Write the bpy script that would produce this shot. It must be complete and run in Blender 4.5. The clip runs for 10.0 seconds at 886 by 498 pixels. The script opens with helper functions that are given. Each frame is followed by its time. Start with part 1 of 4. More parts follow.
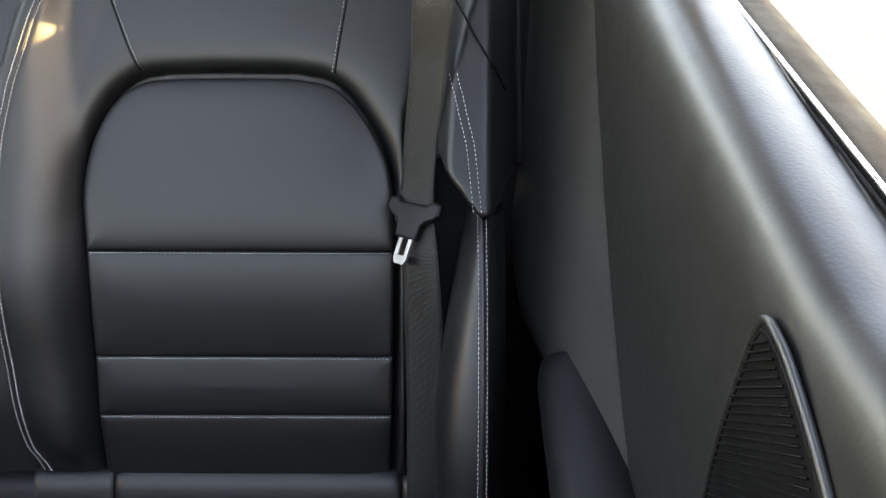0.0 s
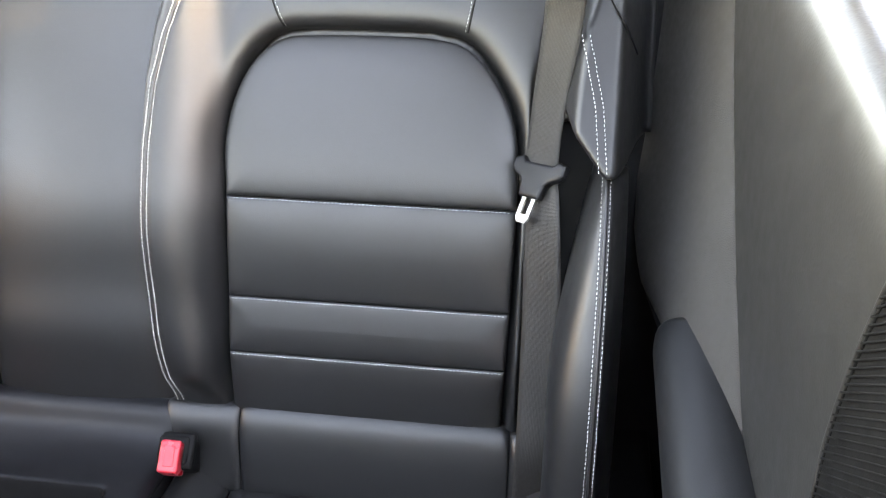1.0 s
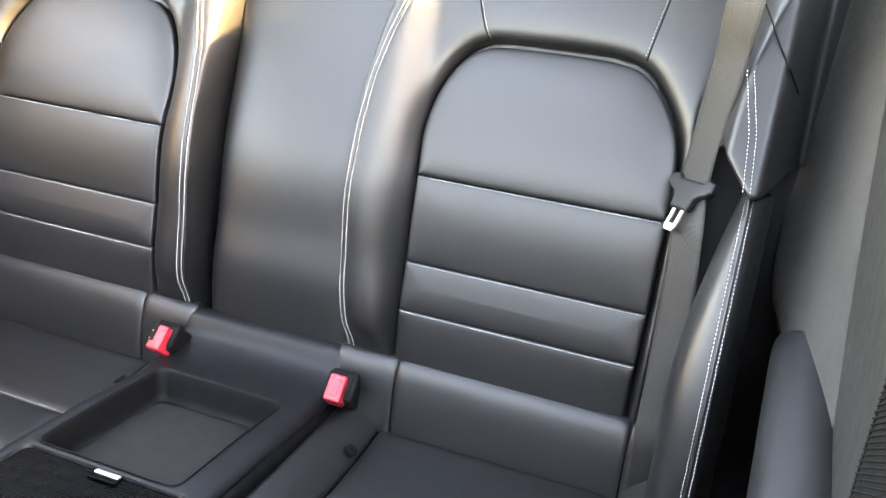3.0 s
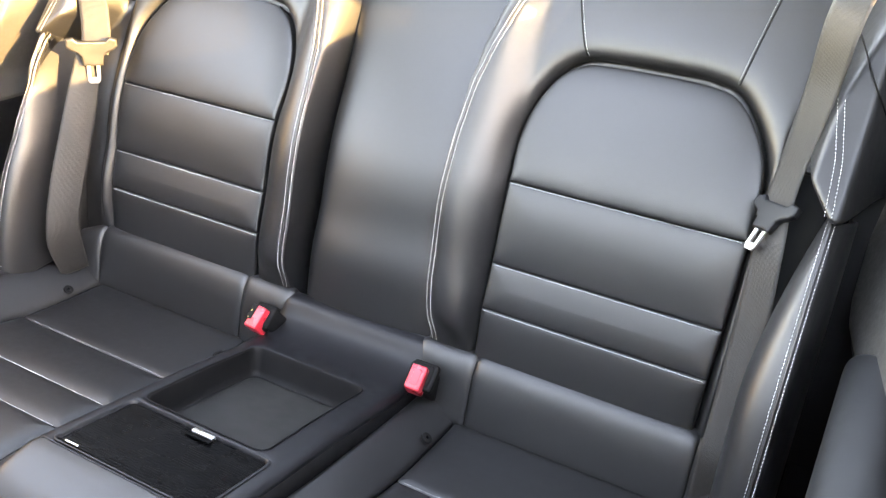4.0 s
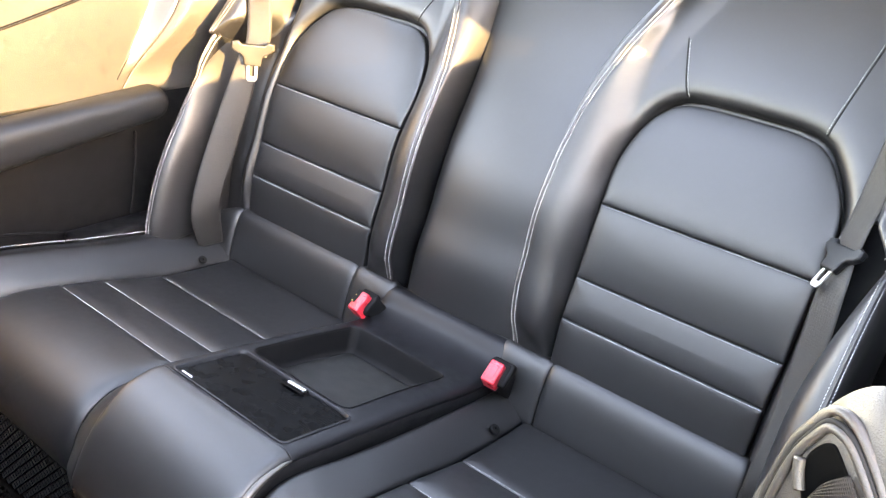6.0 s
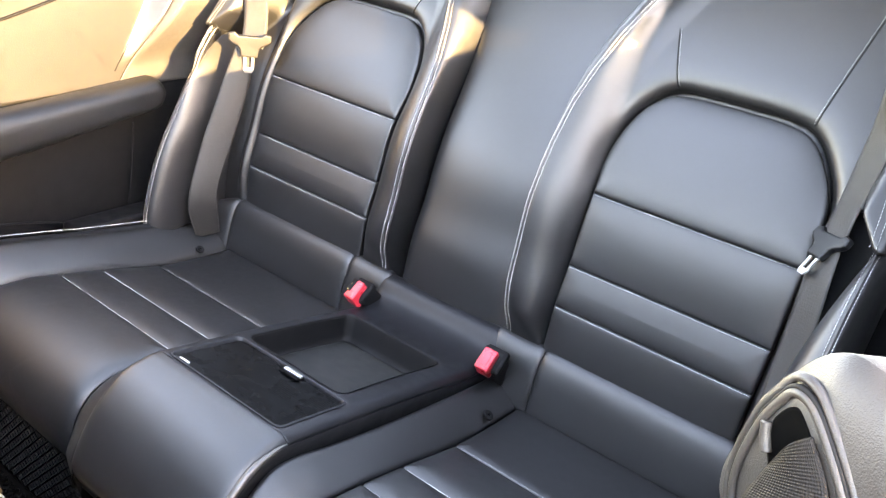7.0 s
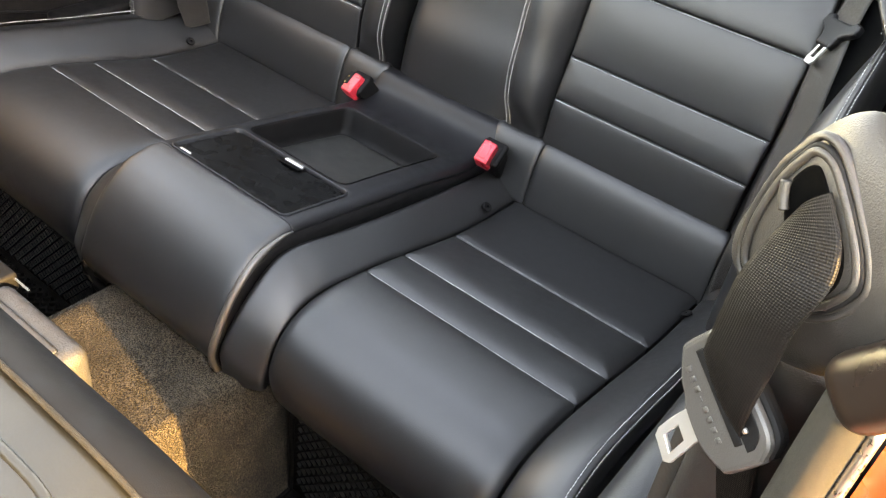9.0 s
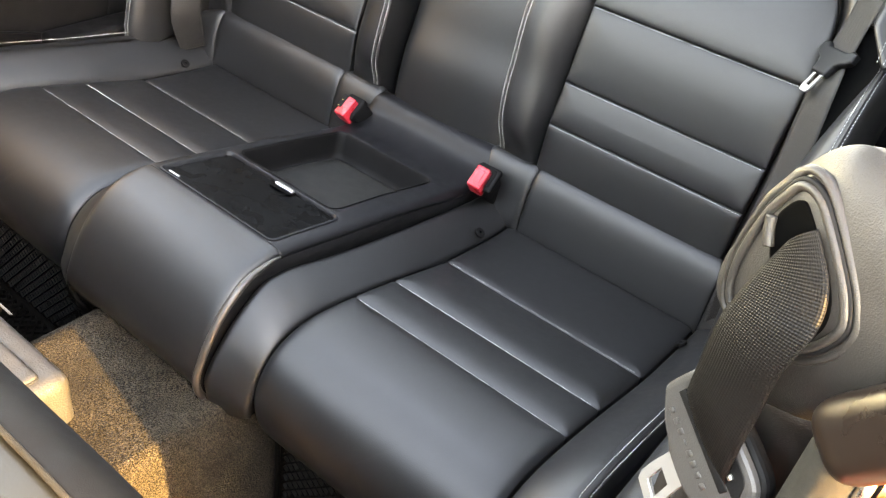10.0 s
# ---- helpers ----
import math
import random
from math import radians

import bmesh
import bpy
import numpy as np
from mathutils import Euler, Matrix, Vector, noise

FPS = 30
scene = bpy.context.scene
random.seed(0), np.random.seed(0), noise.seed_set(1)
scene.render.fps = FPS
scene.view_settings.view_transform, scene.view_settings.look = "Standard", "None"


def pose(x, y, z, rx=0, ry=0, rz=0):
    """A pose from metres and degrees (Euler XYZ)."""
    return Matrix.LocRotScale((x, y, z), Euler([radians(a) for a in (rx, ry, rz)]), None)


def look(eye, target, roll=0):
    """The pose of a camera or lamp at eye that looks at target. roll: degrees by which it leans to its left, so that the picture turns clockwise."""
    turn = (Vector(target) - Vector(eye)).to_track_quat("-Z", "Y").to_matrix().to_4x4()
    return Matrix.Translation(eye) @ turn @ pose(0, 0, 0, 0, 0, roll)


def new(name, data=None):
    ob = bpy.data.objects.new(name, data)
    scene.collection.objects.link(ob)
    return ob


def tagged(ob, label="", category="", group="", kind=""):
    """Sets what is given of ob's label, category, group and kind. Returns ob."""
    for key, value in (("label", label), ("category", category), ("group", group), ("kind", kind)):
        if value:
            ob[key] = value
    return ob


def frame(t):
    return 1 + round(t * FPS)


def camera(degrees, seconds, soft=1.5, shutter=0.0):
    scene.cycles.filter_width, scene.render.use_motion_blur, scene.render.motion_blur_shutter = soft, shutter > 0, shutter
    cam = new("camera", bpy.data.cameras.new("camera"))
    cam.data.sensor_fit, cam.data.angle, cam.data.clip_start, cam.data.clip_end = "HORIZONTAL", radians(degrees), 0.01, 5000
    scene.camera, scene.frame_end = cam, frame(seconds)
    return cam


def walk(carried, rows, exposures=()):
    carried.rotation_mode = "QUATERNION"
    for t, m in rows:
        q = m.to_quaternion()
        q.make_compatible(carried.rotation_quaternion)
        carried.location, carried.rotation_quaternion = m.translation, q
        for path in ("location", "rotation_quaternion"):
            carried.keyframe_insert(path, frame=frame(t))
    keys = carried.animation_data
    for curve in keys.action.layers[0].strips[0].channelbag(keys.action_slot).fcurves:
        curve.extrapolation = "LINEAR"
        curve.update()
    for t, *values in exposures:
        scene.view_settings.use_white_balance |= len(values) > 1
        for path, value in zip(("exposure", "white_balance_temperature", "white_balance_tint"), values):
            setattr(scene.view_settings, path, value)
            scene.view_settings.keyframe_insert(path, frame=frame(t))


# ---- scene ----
cam = camera(53.2, 10.0, soft=1.25)
PATH = [
    (0, (0.599, -0.812, 0.782), (0.61, 0.931, -0.199), 0.4),
    (0.5, (0.589, -0.822, 0.78), (0.488, 0.896, -0.238), -0.0),
    (1, (0.592, -0.839, 0.771), (0.349, 0.863, -0.251), -0.6),
    (1.5, (0.6, -0.868, 0.776), (0.239, 0.812, -0.248), -0.3),
    (2, (0.609, -0.912, 0.778), (0.159, 0.76, -0.222), 0.7),
    (2.5, (0.63, -0.957, 0.779), (0.088, 0.709, -0.185), 1.5),
    (4, (0.676, -1.054, 0.792), (-0.142, 0.524, -0.126), 3.5),
    (4.5, (0.7, -1.083, 0.786), (-0.238, 0.441, -0.108), 4.3),
    (5, (0.727, -1.113, 0.794), (-0.305, 0.356, -0.088), 5.0),
    (6.5, (0.814, -1.159, 0.789), (-0.27, 0.303, -0.041), 7.2),
    (7, (0.815, -1.163, 0.791), (-0.257, 0.294, -0.063), 7.1),
    (7.5, (0.816, -1.164, 0.785), (-0.227, 0.269, -0.143), 7.2),
    (8, (0.815, -1.173, 0.78), (-0.174, 0.225, -0.253), 7.6),
    (8.5, (0.812, -1.178, 0.774), (-0.118, 0.181, -0.36), 8.1),
    (9, (0.811, -1.183, 0.773), (-0.063, 0.138, -0.448), 8.7),
    (9.5, (0.813, -1.181, 0.772), (-0.047, 0.121, -0.478), 9.2),
    (10, (0.811, -1.16, 0.768), (-0.087, 0.181, -0.413), 9.0),
]
EXPOSURES = [(0, 4.45, 9500, 24), (0.5, 5.45, 10000, 26), (2.5, 6.45, 10000, 25), (5.0, 6.4, 9800, 26), (6.5, 6.4, 9000, 27), (7.2, 6.25, 8900, 26), (7.6, 5.83, 9500, 25), (8.3, 5.93, 10700, 25), (9.0, 6.0, 11400, 23), (10, 6.15, 11300, 23)]
walk(cam, [(t, look(e, g, r)) for t, e, g, r in PATH], EXPOSURES)

# ---- light ----
SUN_EL, SUN_AZ = 12.0, -10.3          # degrees above the horizon; degrees from +x towards +y
sun_dir = Vector((math.cos(radians(SUN_EL)) * math.cos(radians(SUN_AZ)),
                  math.cos(radians(SUN_EL)) * math.sin(radians(SUN_AZ)),
                  math.sin(radians(SUN_EL))))
world = bpy.data.worlds.new("sky")
scene.world = world
world.use_nodes = True
wn = world.node_tree
sky = wn.nodes.new("ShaderNodeTexSky")
sky.sky_type, sky.sun_disc = "NISHITA", False
sky.dust_density, sky.air_density = 0.4, 1.0
sky.sun_elevation = radians(SUN_EL)
sky.sun_rotation = math.atan2(sun_dir.x, sun_dir.y)
wn.links.new(sky.outputs[0], wn.nodes["Background"].inputs[0])
wn.nodes["Background"].inputs[1].default_value = 0.15
sun = new("sun", bpy.data.lights.new("sun", "SUN"))
sun.data.energy, sun.data.angle, sun.data.color = 1.5, radians(0.6), (0.79, 0.63, 0.31)
sun.matrix_world = look(sun_dir * 20, (0, 0, 0))

# ---- materials ----
def material(name, color, rough=0.5, metal=0.0, spec=0.5, grain=0.0, grain_scale=900.0, wave=0.0, wave_scale=12.0,
             vary=0.12, vary_scale=14.0, rough_vary=0.08, second=None, second_scale=40.0, second_mix=0.0, coat=0.0):
    """A surface with fine relief (grain), broad unevenness (wave), and colour and gloss that vary at two scales."""
    m = bpy.data.materials.new(name)
    m.use_nodes = True
    n, k = m.node_tree.nodes, m.node_tree.links
    b = n["Principled BSDF"]
    b.inputs["Metallic"].default_value = metal
    b.inputs["Specular IOR Level"].default_value = spec
    b.inputs["Coat Weight"].default_value = coat
    co = n.new("ShaderNodeTexCoord")
    big = n.new("ShaderNodeTexNoise")
    big.inputs["Scale"].default_value, big.inputs["Detail"].default_value = vary_scale, 4
    k.new(co.outputs["Object"], big.inputs["Vector"])
    ramp = n.new("ShaderNodeMapRange")
    ramp.inputs[1].default_value, ramp.inputs[2].default_value = 0.3, 0.7
    ramp.inputs[3].default_value, ramp.inputs[4].default_value = 1 - vary, 1 + vary
    k.new(big.outputs[0], ramp.inputs[0])
    base = n.new("ShaderNodeMix")
    base.data_type = "RGBA"
    base.inputs[6].default_value = (*color, 1)
    base.inputs[7].default_value = (*(second or color), 1)
    fine = n.new("ShaderNodeTexNoise")
    fine.inputs["Scale"].default_value, fine.inputs["Detail"].default_value = second_scale, 5
    k.new(co.outputs["Object"], fine.inputs["Vector"])
    fr = n.new("ShaderNodeMapRange")
    fr.inputs[1].default_value, fr.inputs[2].default_value = 0.4, 0.65
    fr.inputs[3].default_value, fr.inputs[4].default_value = 0.0, second_mix
    k.new(fine.outputs[0], fr.inputs[0])
    k.new(fr.outputs[0], base.inputs[0])
    mul = n.new("ShaderNodeVectorMath")
    mul.operation = "SCALE"
    k.new(base.outputs[2], mul.inputs[0])
    k.new(ramp.outputs[0], mul.inputs["Scale"])
    k.new(mul.outputs[0], b.inputs["Base Color"])
    rr = n.new("ShaderNodeMapRange")
    rr.inputs[1].default_value, rr.inputs[2].default_value = 0.3, 0.7
    rr.inputs[3].default_value, rr.inputs[4].default_value = max(rough - rough_vary, 0.03), min(rough + rough_vary, 1)
    k.new(fine.outputs[0], rr.inputs[0])
    k.new(rr.outputs[0], b.inputs["Roughness"])
    last = None
    if wave:
        w = n.new("ShaderNodeTexNoise")
        w.inputs["Scale"].default_value, w.inputs["Detail"].default_value = wave_scale, 3
        k.new(co.outputs["Object"], w.inputs["Vector"])
        bw = n.new("ShaderNodeBump")
        bw.inputs["Strength"].default_value, bw.inputs["Distance"].default_value = 1.0, wave
        k.new(w.outputs[0], bw.inputs["Height"])
        last = bw
    if grain:
        g = n.new("ShaderNodeTexVoronoi")
        g.feature = "SMOOTH_F1"
        g.inputs["Scale"].default_value = grain_scale
        k.new(co.outputs["Object"], g.inputs["Vector"])
        bg = n.new("ShaderNodeBump")
        bg.inputs["Strength"].default_value, bg.inputs["Distance"].default_value = 1.0, grain
        k.new(g.outputs["Distance"], bg.inputs["Height"])
        if last:
            k.new(last.outputs[0], bg.inputs["Normal"])
        last = bg
    if last:
        k.new(last.outputs[0], b.inputs["Normal"])
    return m


def webbing(name, color, sheen=0.02, spec=0.2):
    """Woven belt: ribs along its length and fine cross threads, laid out by the strip's own coordinates (metres)."""
    m = material(name, color, rough=0.5, spec=spec, vary=0.1, second_scale=300)
    n, k = m.node_tree.nodes, m.node_tree.links
    n["Principled BSDF"].inputs["Sheen Weight"].default_value = sheen
    n["Principled BSDF"].inputs["Sheen Roughness"].default_value = 0.4
    n["Principled BSDF"].inputs["Sheen Tint"].default_value = (0.9, 0.82, 0.78, 1)
    uv = n.new("ShaderNodeUVMap")
    uv.uv_map = "strip"
    hs = []
    for axis, scale, dist in (("X", 180.0, 0.00017), ("Y", 230.0, 0.00018)):
        w = n.new("ShaderNodeTexWave")
        w.bands_direction = axis
        w.inputs["Scale"].default_value, w.inputs["Distortion"].default_value = scale, 0.4
        k.new(uv.outputs[0], w.inputs["Vector"])
        bp = n.new("ShaderNodeBump")
        bp.inputs["Strength"].default_value, bp.inputs["Distance"].default_value = 0.8, dist
        k.new(w.outputs[1], bp.inputs["Height"])
        if hs:
            k.new(hs[-1].outputs[0], bp.inputs["Normal"])
        hs.append(bp)
    k.new(hs[-1].outputs[0], n["Principled BSDF"].inputs["Normal"])
    return m


LEATHER = material("black_leather", (0.0030, 0.0032, 0.0038), 0.455, spec=0.56, rough_vary=0.03, grain=0.00005, grain_scale=800, wave=0.0012, wave_scale=9,
                   vary=0.12, vary_scale=7, second=(0.0048, 0.0050, 0.0057), second_scale=90, second_mix=0.6)
VINYL = material("soft_black_vinyl", (0.022, 0.022, 0.0225), 0.5, spec=0.45, grain=0.00045, grain_scale=420, wave=0.0008, wave_scale=12,
                 vary=0.15, second=(0.029, 0.0285, 0.028), second_scale=60, second_mix=0.5)
TRIM = material("side_trim_vinyl", (0.0108, 0.0102, 0.0097), 0.40, spec=0.82, rough_vary=0.04, grain=0.00010, grain_scale=420,
                vary=0.04, second=(0.0122, 0.0115, 0.0109), second_scale=60, second_mix=0.4)
QUARTER = material("matt_quarter_trim", (0.025, 0.0234, 0.0221), 0.6, spec=0.4, grain=0.0002, grain_scale=900, vary=0.12, second=(0.031, 0.029, 0.0274),
                   second_scale=120, second_mix=0.6)
# Dark trim lightened to brown, which paints the bronze highlight on the edge.
SATIN = material("satin_bronze_glint", (0.026, 0.021, 0.017), 0.45, spec=0.7, vary=0.1)
SHELL = material("grey_green_shell", (0.014, 0.0138, 0.0112), 0.34, spec=0.3, grain=0.00006, grain_scale=500, vary=0.1)
ARMREST = material("armrest_leather", (0.006, 0.0064, 0.0072), 0.45, spec=0.28, rough_vary=0.03, grain=0.00012, grain_scale=800, vary=0.1)
PALE = material("light_grey_plastic", (0.030, 0.0283, 0.027), 0.45, grain=0.0001, grain_scale=1200, vary=0.08)
PLASTIC = material("satin_black_plastic", (0.004, 0.0042, 0.0052), 0.42, spec=0.24, grain=0.00003, grain_scale=1400, vary=0.1,
                   second=(0.006, 0.006, 0.0072), second_scale=50, second_mix=0.5)
# Near-black colour that stands in for the shade inside the slot.
VOID = material("slot_depth_black", (0.0008, 0.0008, 0.0008), 0.9, spec=0.02)
# Matt black plastic; also colours sheets that stand in for shade in gaps.
DARK = material("matt_black_and_gap_shade", (0.0028, 0.0028, 0.0031), 0.65, spec=0.12, grain=0.0001, grain_scale=900)
GLOSS = material("piano_black", (0.0012, 0.0012, 0.0013), 0.25, rough_vary=0.12, spec=0.035, vary=0.2)
DULL = material("dull_grey_plastic", (0.0105, 0.0098, 0.0090), 0.45, spec=0.4)
GREY = material("grey_grained_plastic", (0.0125, 0.0106, 0.0096), 0.5, spec=0.4, grain=0.00018, grain_scale=1300, vary=0.1, second=(0.0165, 0.0141, 0.0128),
                second_scale=70, second_mix=0.5)
CARPET = material("charcoal_carpet", (0.0042, 0.0035, 0.0029), 0.95, spec=0.1, grain=0.0025, grain_scale=520, wave=0.003, wave_scale=90,
                  vary=0.3, vary_scale=20, second=(0.046, 0.0375, 0.028), second_scale=520, second_mix=1.0)
RUBBER = material("black_rubber", (0.0024, 0.0023, 0.0021), 0.6, spec=0.06, grain=0.0003, grain_scale=500, vary=0.2)
LINER = material("tray_liner", (0.0085, 0.0086, 0.0082), 0.7, spec=0.25, grain=0.0001, grain_scale=900, vary=0.15)
FELT = material("flocked_seal", (0.006, 0.0055, 0.0046), 0.9, spec=0.2, grain=0.0004, grain_scale=3500, vary=0.25, second=(0.034, 0.030, 0.023),
                second_scale=2600, second_mix=0.8)
THREAD = material("white_thread", (0.62, 0.61, 0.58), 0.7, spec=0.3, vary=0.08)
CHROME = material("polished_metal", (0.78, 0.77, 0.75), 0.32, metal=1.0, rough_vary=0.06, vary=0.05)
ZINC = material("bright_zinc", (0.34, 0.33, 0.31), 0.34, metal=0.65, rough_vary=0.06, vary=0.05)
STEEL = material("brushed_steel", (0.62, 0.60, 0.57), 0.32, metal=1.0, rough_vary=0.1, second_scale=300)
BRASS = material("gold_contact", (0.45, 0.30, 0.10), 0.4, metal=1.0)
RED = material("red_plastic", (0.42, 0.018, 0.030), 0.3, vary=0.06)
BROWN = material("dark_brown_gloss", (0.009, 0.0055, 0.0043), 0.3, spec=0.3, vary=0.1, second=(0.008, 0.005, 0.004), second_mix=0.5)
ORANGE = material("orange_car_paint", (0.40, 0.042, 0.008), 0.3, coat=1.0, vary=0.03)
# One black webbing in two tones; the rear copy is lightened for its sheen.
BELT = webbing("black_webbing", (0.0020, 0.0016, 0.0015), 0.003, 0.12)
REAR_BELT = webbing("lit_black_webbing", (0.0092, 0.0083, 0.0078), 0.08, 0.36)
HEADLINER = material("black_headliner", (0.02, 0.02, 0.02), 0.9, grain=0.0006, grain_scale=500)
CONCRETE = material("pale_concrete", (0.105, 0.104, 0.101), 0.9, grain=0.003, grain_scale=120, vary=0.15, vary_scale=1.5,
                    second=(0.14, 0.139, 0.136), second_scale=60, second_mix=0.7)

# ---- mesh helpers ----
XC = -0.015                       # the car's middle line
WORLD = {}


def thing(name, base, label, category, group="", kind=""):
    ob = new(name)
    ob.empty_display_size = 0.05
    ob.location = base
    WORLD[ob.name] = Matrix.Translation(base)
    return tagged(ob, label, category, group, kind)


def link(name, me, mat, parent=None, label=""):
    ob = new(name, me)
    me.materials.append(mat)
    if parent is not None:
        ob.parent = parent
        ob.matrix_parent_inverse = WORLD.get(parent.name, Matrix()).inverted()
    if label:
        ob["label"] = label
    return ob


def mesh_of(name, verts, faces, smooth=True):
    me = bpy.data.meshes.new(name)
    me.from_pydata([tuple(map(float, v)) for v in verts], [], [tuple(map(int, f)) for f in faces])
    me.polygons.foreach_set("use_smooth", [smooth] * len(me.polygons))
    me.update()
    return me


def outward(me, ref):
    """Turn all faces so that they look towards ref on the whole."""
    s = sum((p.normal * p.area for p in me.polygons), Vector())
    if s.dot(Vector(ref)) < 0:
        me.flip_normals()
    return me


def part(name, bm, mat, parent, label=""):
    me = bpy.data.meshes.new(name)
    bm.to_mesh(me)
    bm.free()
    me.polygons.foreach_set("use_smooth", [True] * len(me.polygons))
    return link(name, me, mat, parent, label)


def spline(pts, n, closed=False):
    """Smooth curve through the points, resampled evenly to n points."""
    p = np.array(pts, float)
    q = np.vstack([p[-1], p, p[0], p[1]]) if closed else np.vstack([2 * p[0] - p[1], p, 2 * p[-1] - p[-2]])
    out = []
    for i in range(1, len(q) - 2):
        a, b, c, d = q[i - 1], q[i], q[i + 1], q[i + 2]
        u = np.linspace(0, 1, 24, endpoint=False)[:, None]
        out.append(0.5 * (2 * b + (c - a) * u + (2 * a - 5 * b + 4 * c - d) * u ** 2 + (3 * b - a - 3 * c + d) * u ** 3))
    out = np.vstack(out + [q[-2][None]])
    s = np.r_[0, np.cumsum(np.linalg.norm(np.diff(out, axis=0), axis=1))]
    t = np.linspace(0, s[-1], n + 1)[:-1] if closed else np.linspace(0, s[-1], n)
    return np.stack([np.interp(t, s, out[:, k]) for k in range(p.shape[1])], 1)


def step(x):
    x = np.clip(x, 0, 1)
    return x * x * (3 - 2 * x)


def edge_distance(p, loop):
    """Distance of points to a closed loop, negative inside."""
    a, b = loop, np.roll(loop, -1, 0)
    best, inside = np.full(len(p), 1e9), np.zeros(len(p), bool)
    for i in range(len(a)):
        e, w = b[i] - a[i], p - a[i]
        t = np.clip((w @ e) / max(e @ e, 1e-12), 0, 1)
        best = np.minimum(best, np.hypot(*(w - t[:, None] * e).T))
        cross = (a[i, 1] > p[:, 1]) != (b[i, 1] > p[:, 1])
        if cross.any() and e[1] != 0:
            inside ^= cross & (p[:, 0] < a[i, 0] + (p[:, 1] - a[i, 1]) / e[1] * e[0])
    return np.where(inside, -best, best)


def normals(surf, p, ref):
    h = 1e-4
    du = surf(p + [h, 0]) - surf(p - [h, 0])
    dv = surf(p + [0, h]) - surf(p - [0, h])
    n = np.cross(du, dv)
    n /= np.maximum(np.linalg.norm(n, axis=1), 1e-12)[:, None]
    if (n @ np.array(ref)).sum() < 0:
        n = -n
    return n


def pad(name, loop, surf, mat, parent, ref, height=0.01, soft=0.008, skirt=0.016, rings=18, label="", extra=None):
    """An upholstered or moulded panel: the loop (in the surface's own two coordinates) filled by rings, swelling from its edge."""
    loop = np.array(loop, float)
    c = (loop.min(0) + loop.max(0)) / 2
    ts = 1 - np.linspace(0, 1, rings) ** 1.7 * 0.985
    pts = np.vstack([c + t * (loop - c) for t in ts])
    d = np.maximum(-edge_distance(pts, loop), 0)
    d[:len(loop)] = 0
    nn = normals(surf, pts, ref)
    h = height * (1 - np.exp(-d / soft))
    if extra is not None:
        h = h + extra(pts, d)
    v = surf(pts) + nn * h[:, None]
    v = np.vstack([surf(loop) - nn[:len(loop)] * skirt, v, v[-len(loop):].mean(0)])
    m, f = len(loop), []
    for r in range(rings):
        for i in range(m):
            j = (i + 1) % m
            f.append((r * m + i, r * m + j, (r + 1) * m + j, (r + 1) * m + i))
    f += [(rings * m + i, rings * m + (i + 1) % m, (rings + 1) * m) for i in range(m)]
    return link(name, outward(mesh_of(name, v, f), ref), mat, parent, label)


def sheet(name, pts, mat, parent, ref, label="", keep=None, thick=0.0, closed=False):
    """A grid of points (rows x columns x 3) as one surface."""
    r, c = pts.shape[:2]
    f = []
    for i in range(r - 1):
        for j in range(c if closed else c - 1):
            q = (i * c + j, i * c + (j + 1) % c, (i + 1) * c + (j + 1) % c, (i + 1) * c + j)
            if keep is None or all(keep[k] for k in q):
                f.append(q)
    ob = link(name, outward(mesh_of(name, pts.reshape(-1, 3), f), ref), mat, parent, label)
    if thick:
        s = ob.modifiers.new("thickness", "SOLIDIFY")
        s.thickness, s.offset = thick, -1
    return ob


def tube(name, path, r, mat, parent, closed=False, sides=8, label="", flat=1.0):
    p = np.array(path, float)
    t = (np.roll(p, -1, 0) - np.roll(p, 1, 0)) if closed else np.gradient(p, axis=0)
    t /= np.maximum(np.linalg.norm(t, axis=1), 1e-9)[:, None]
    ref = np.array([0.3, -0.2, 0.93])
    n1 = np.cross(t, ref)
    n1 /= np.maximum(np.linalg.norm(n1, axis=1), 1e-9)[:, None]
    n2 = np.cross(t, n1)
    rr = np.broadcast_to(np.asarray(r, float), (len(p),))
    v = np.vstack([p[i] + rr[i] * (math.cos(a) * n1[i] + flat * math.sin(a) * n2[i]) for i in range(len(p))
                   for a in [np.linspace(0, 2 * math.pi, sides, endpoint=False)[k] for k in range(sides)]])
    f, m = [], len(p)
    for i in range(m if closed else m - 1):
        for k in range(sides):
            j, l = (i + 1) % m, (k + 1) % sides
            f.append((i * sides + k, i * sides + l, j * sides + l, j * sides + k))
    if not closed:
        f += [tuple(range(sides))[::-1], tuple((m - 1) * sides + k for k in range(sides))]
    me = mesh_of(name, v, f)
    bm = bmesh.new()
    bm.from_mesh(me)
    bmesh.ops.recalc_face_normals(bm, faces=bm.faces)
    bm.to_mesh(me)
    bm.free()
    return link(name, me, mat, parent, label)


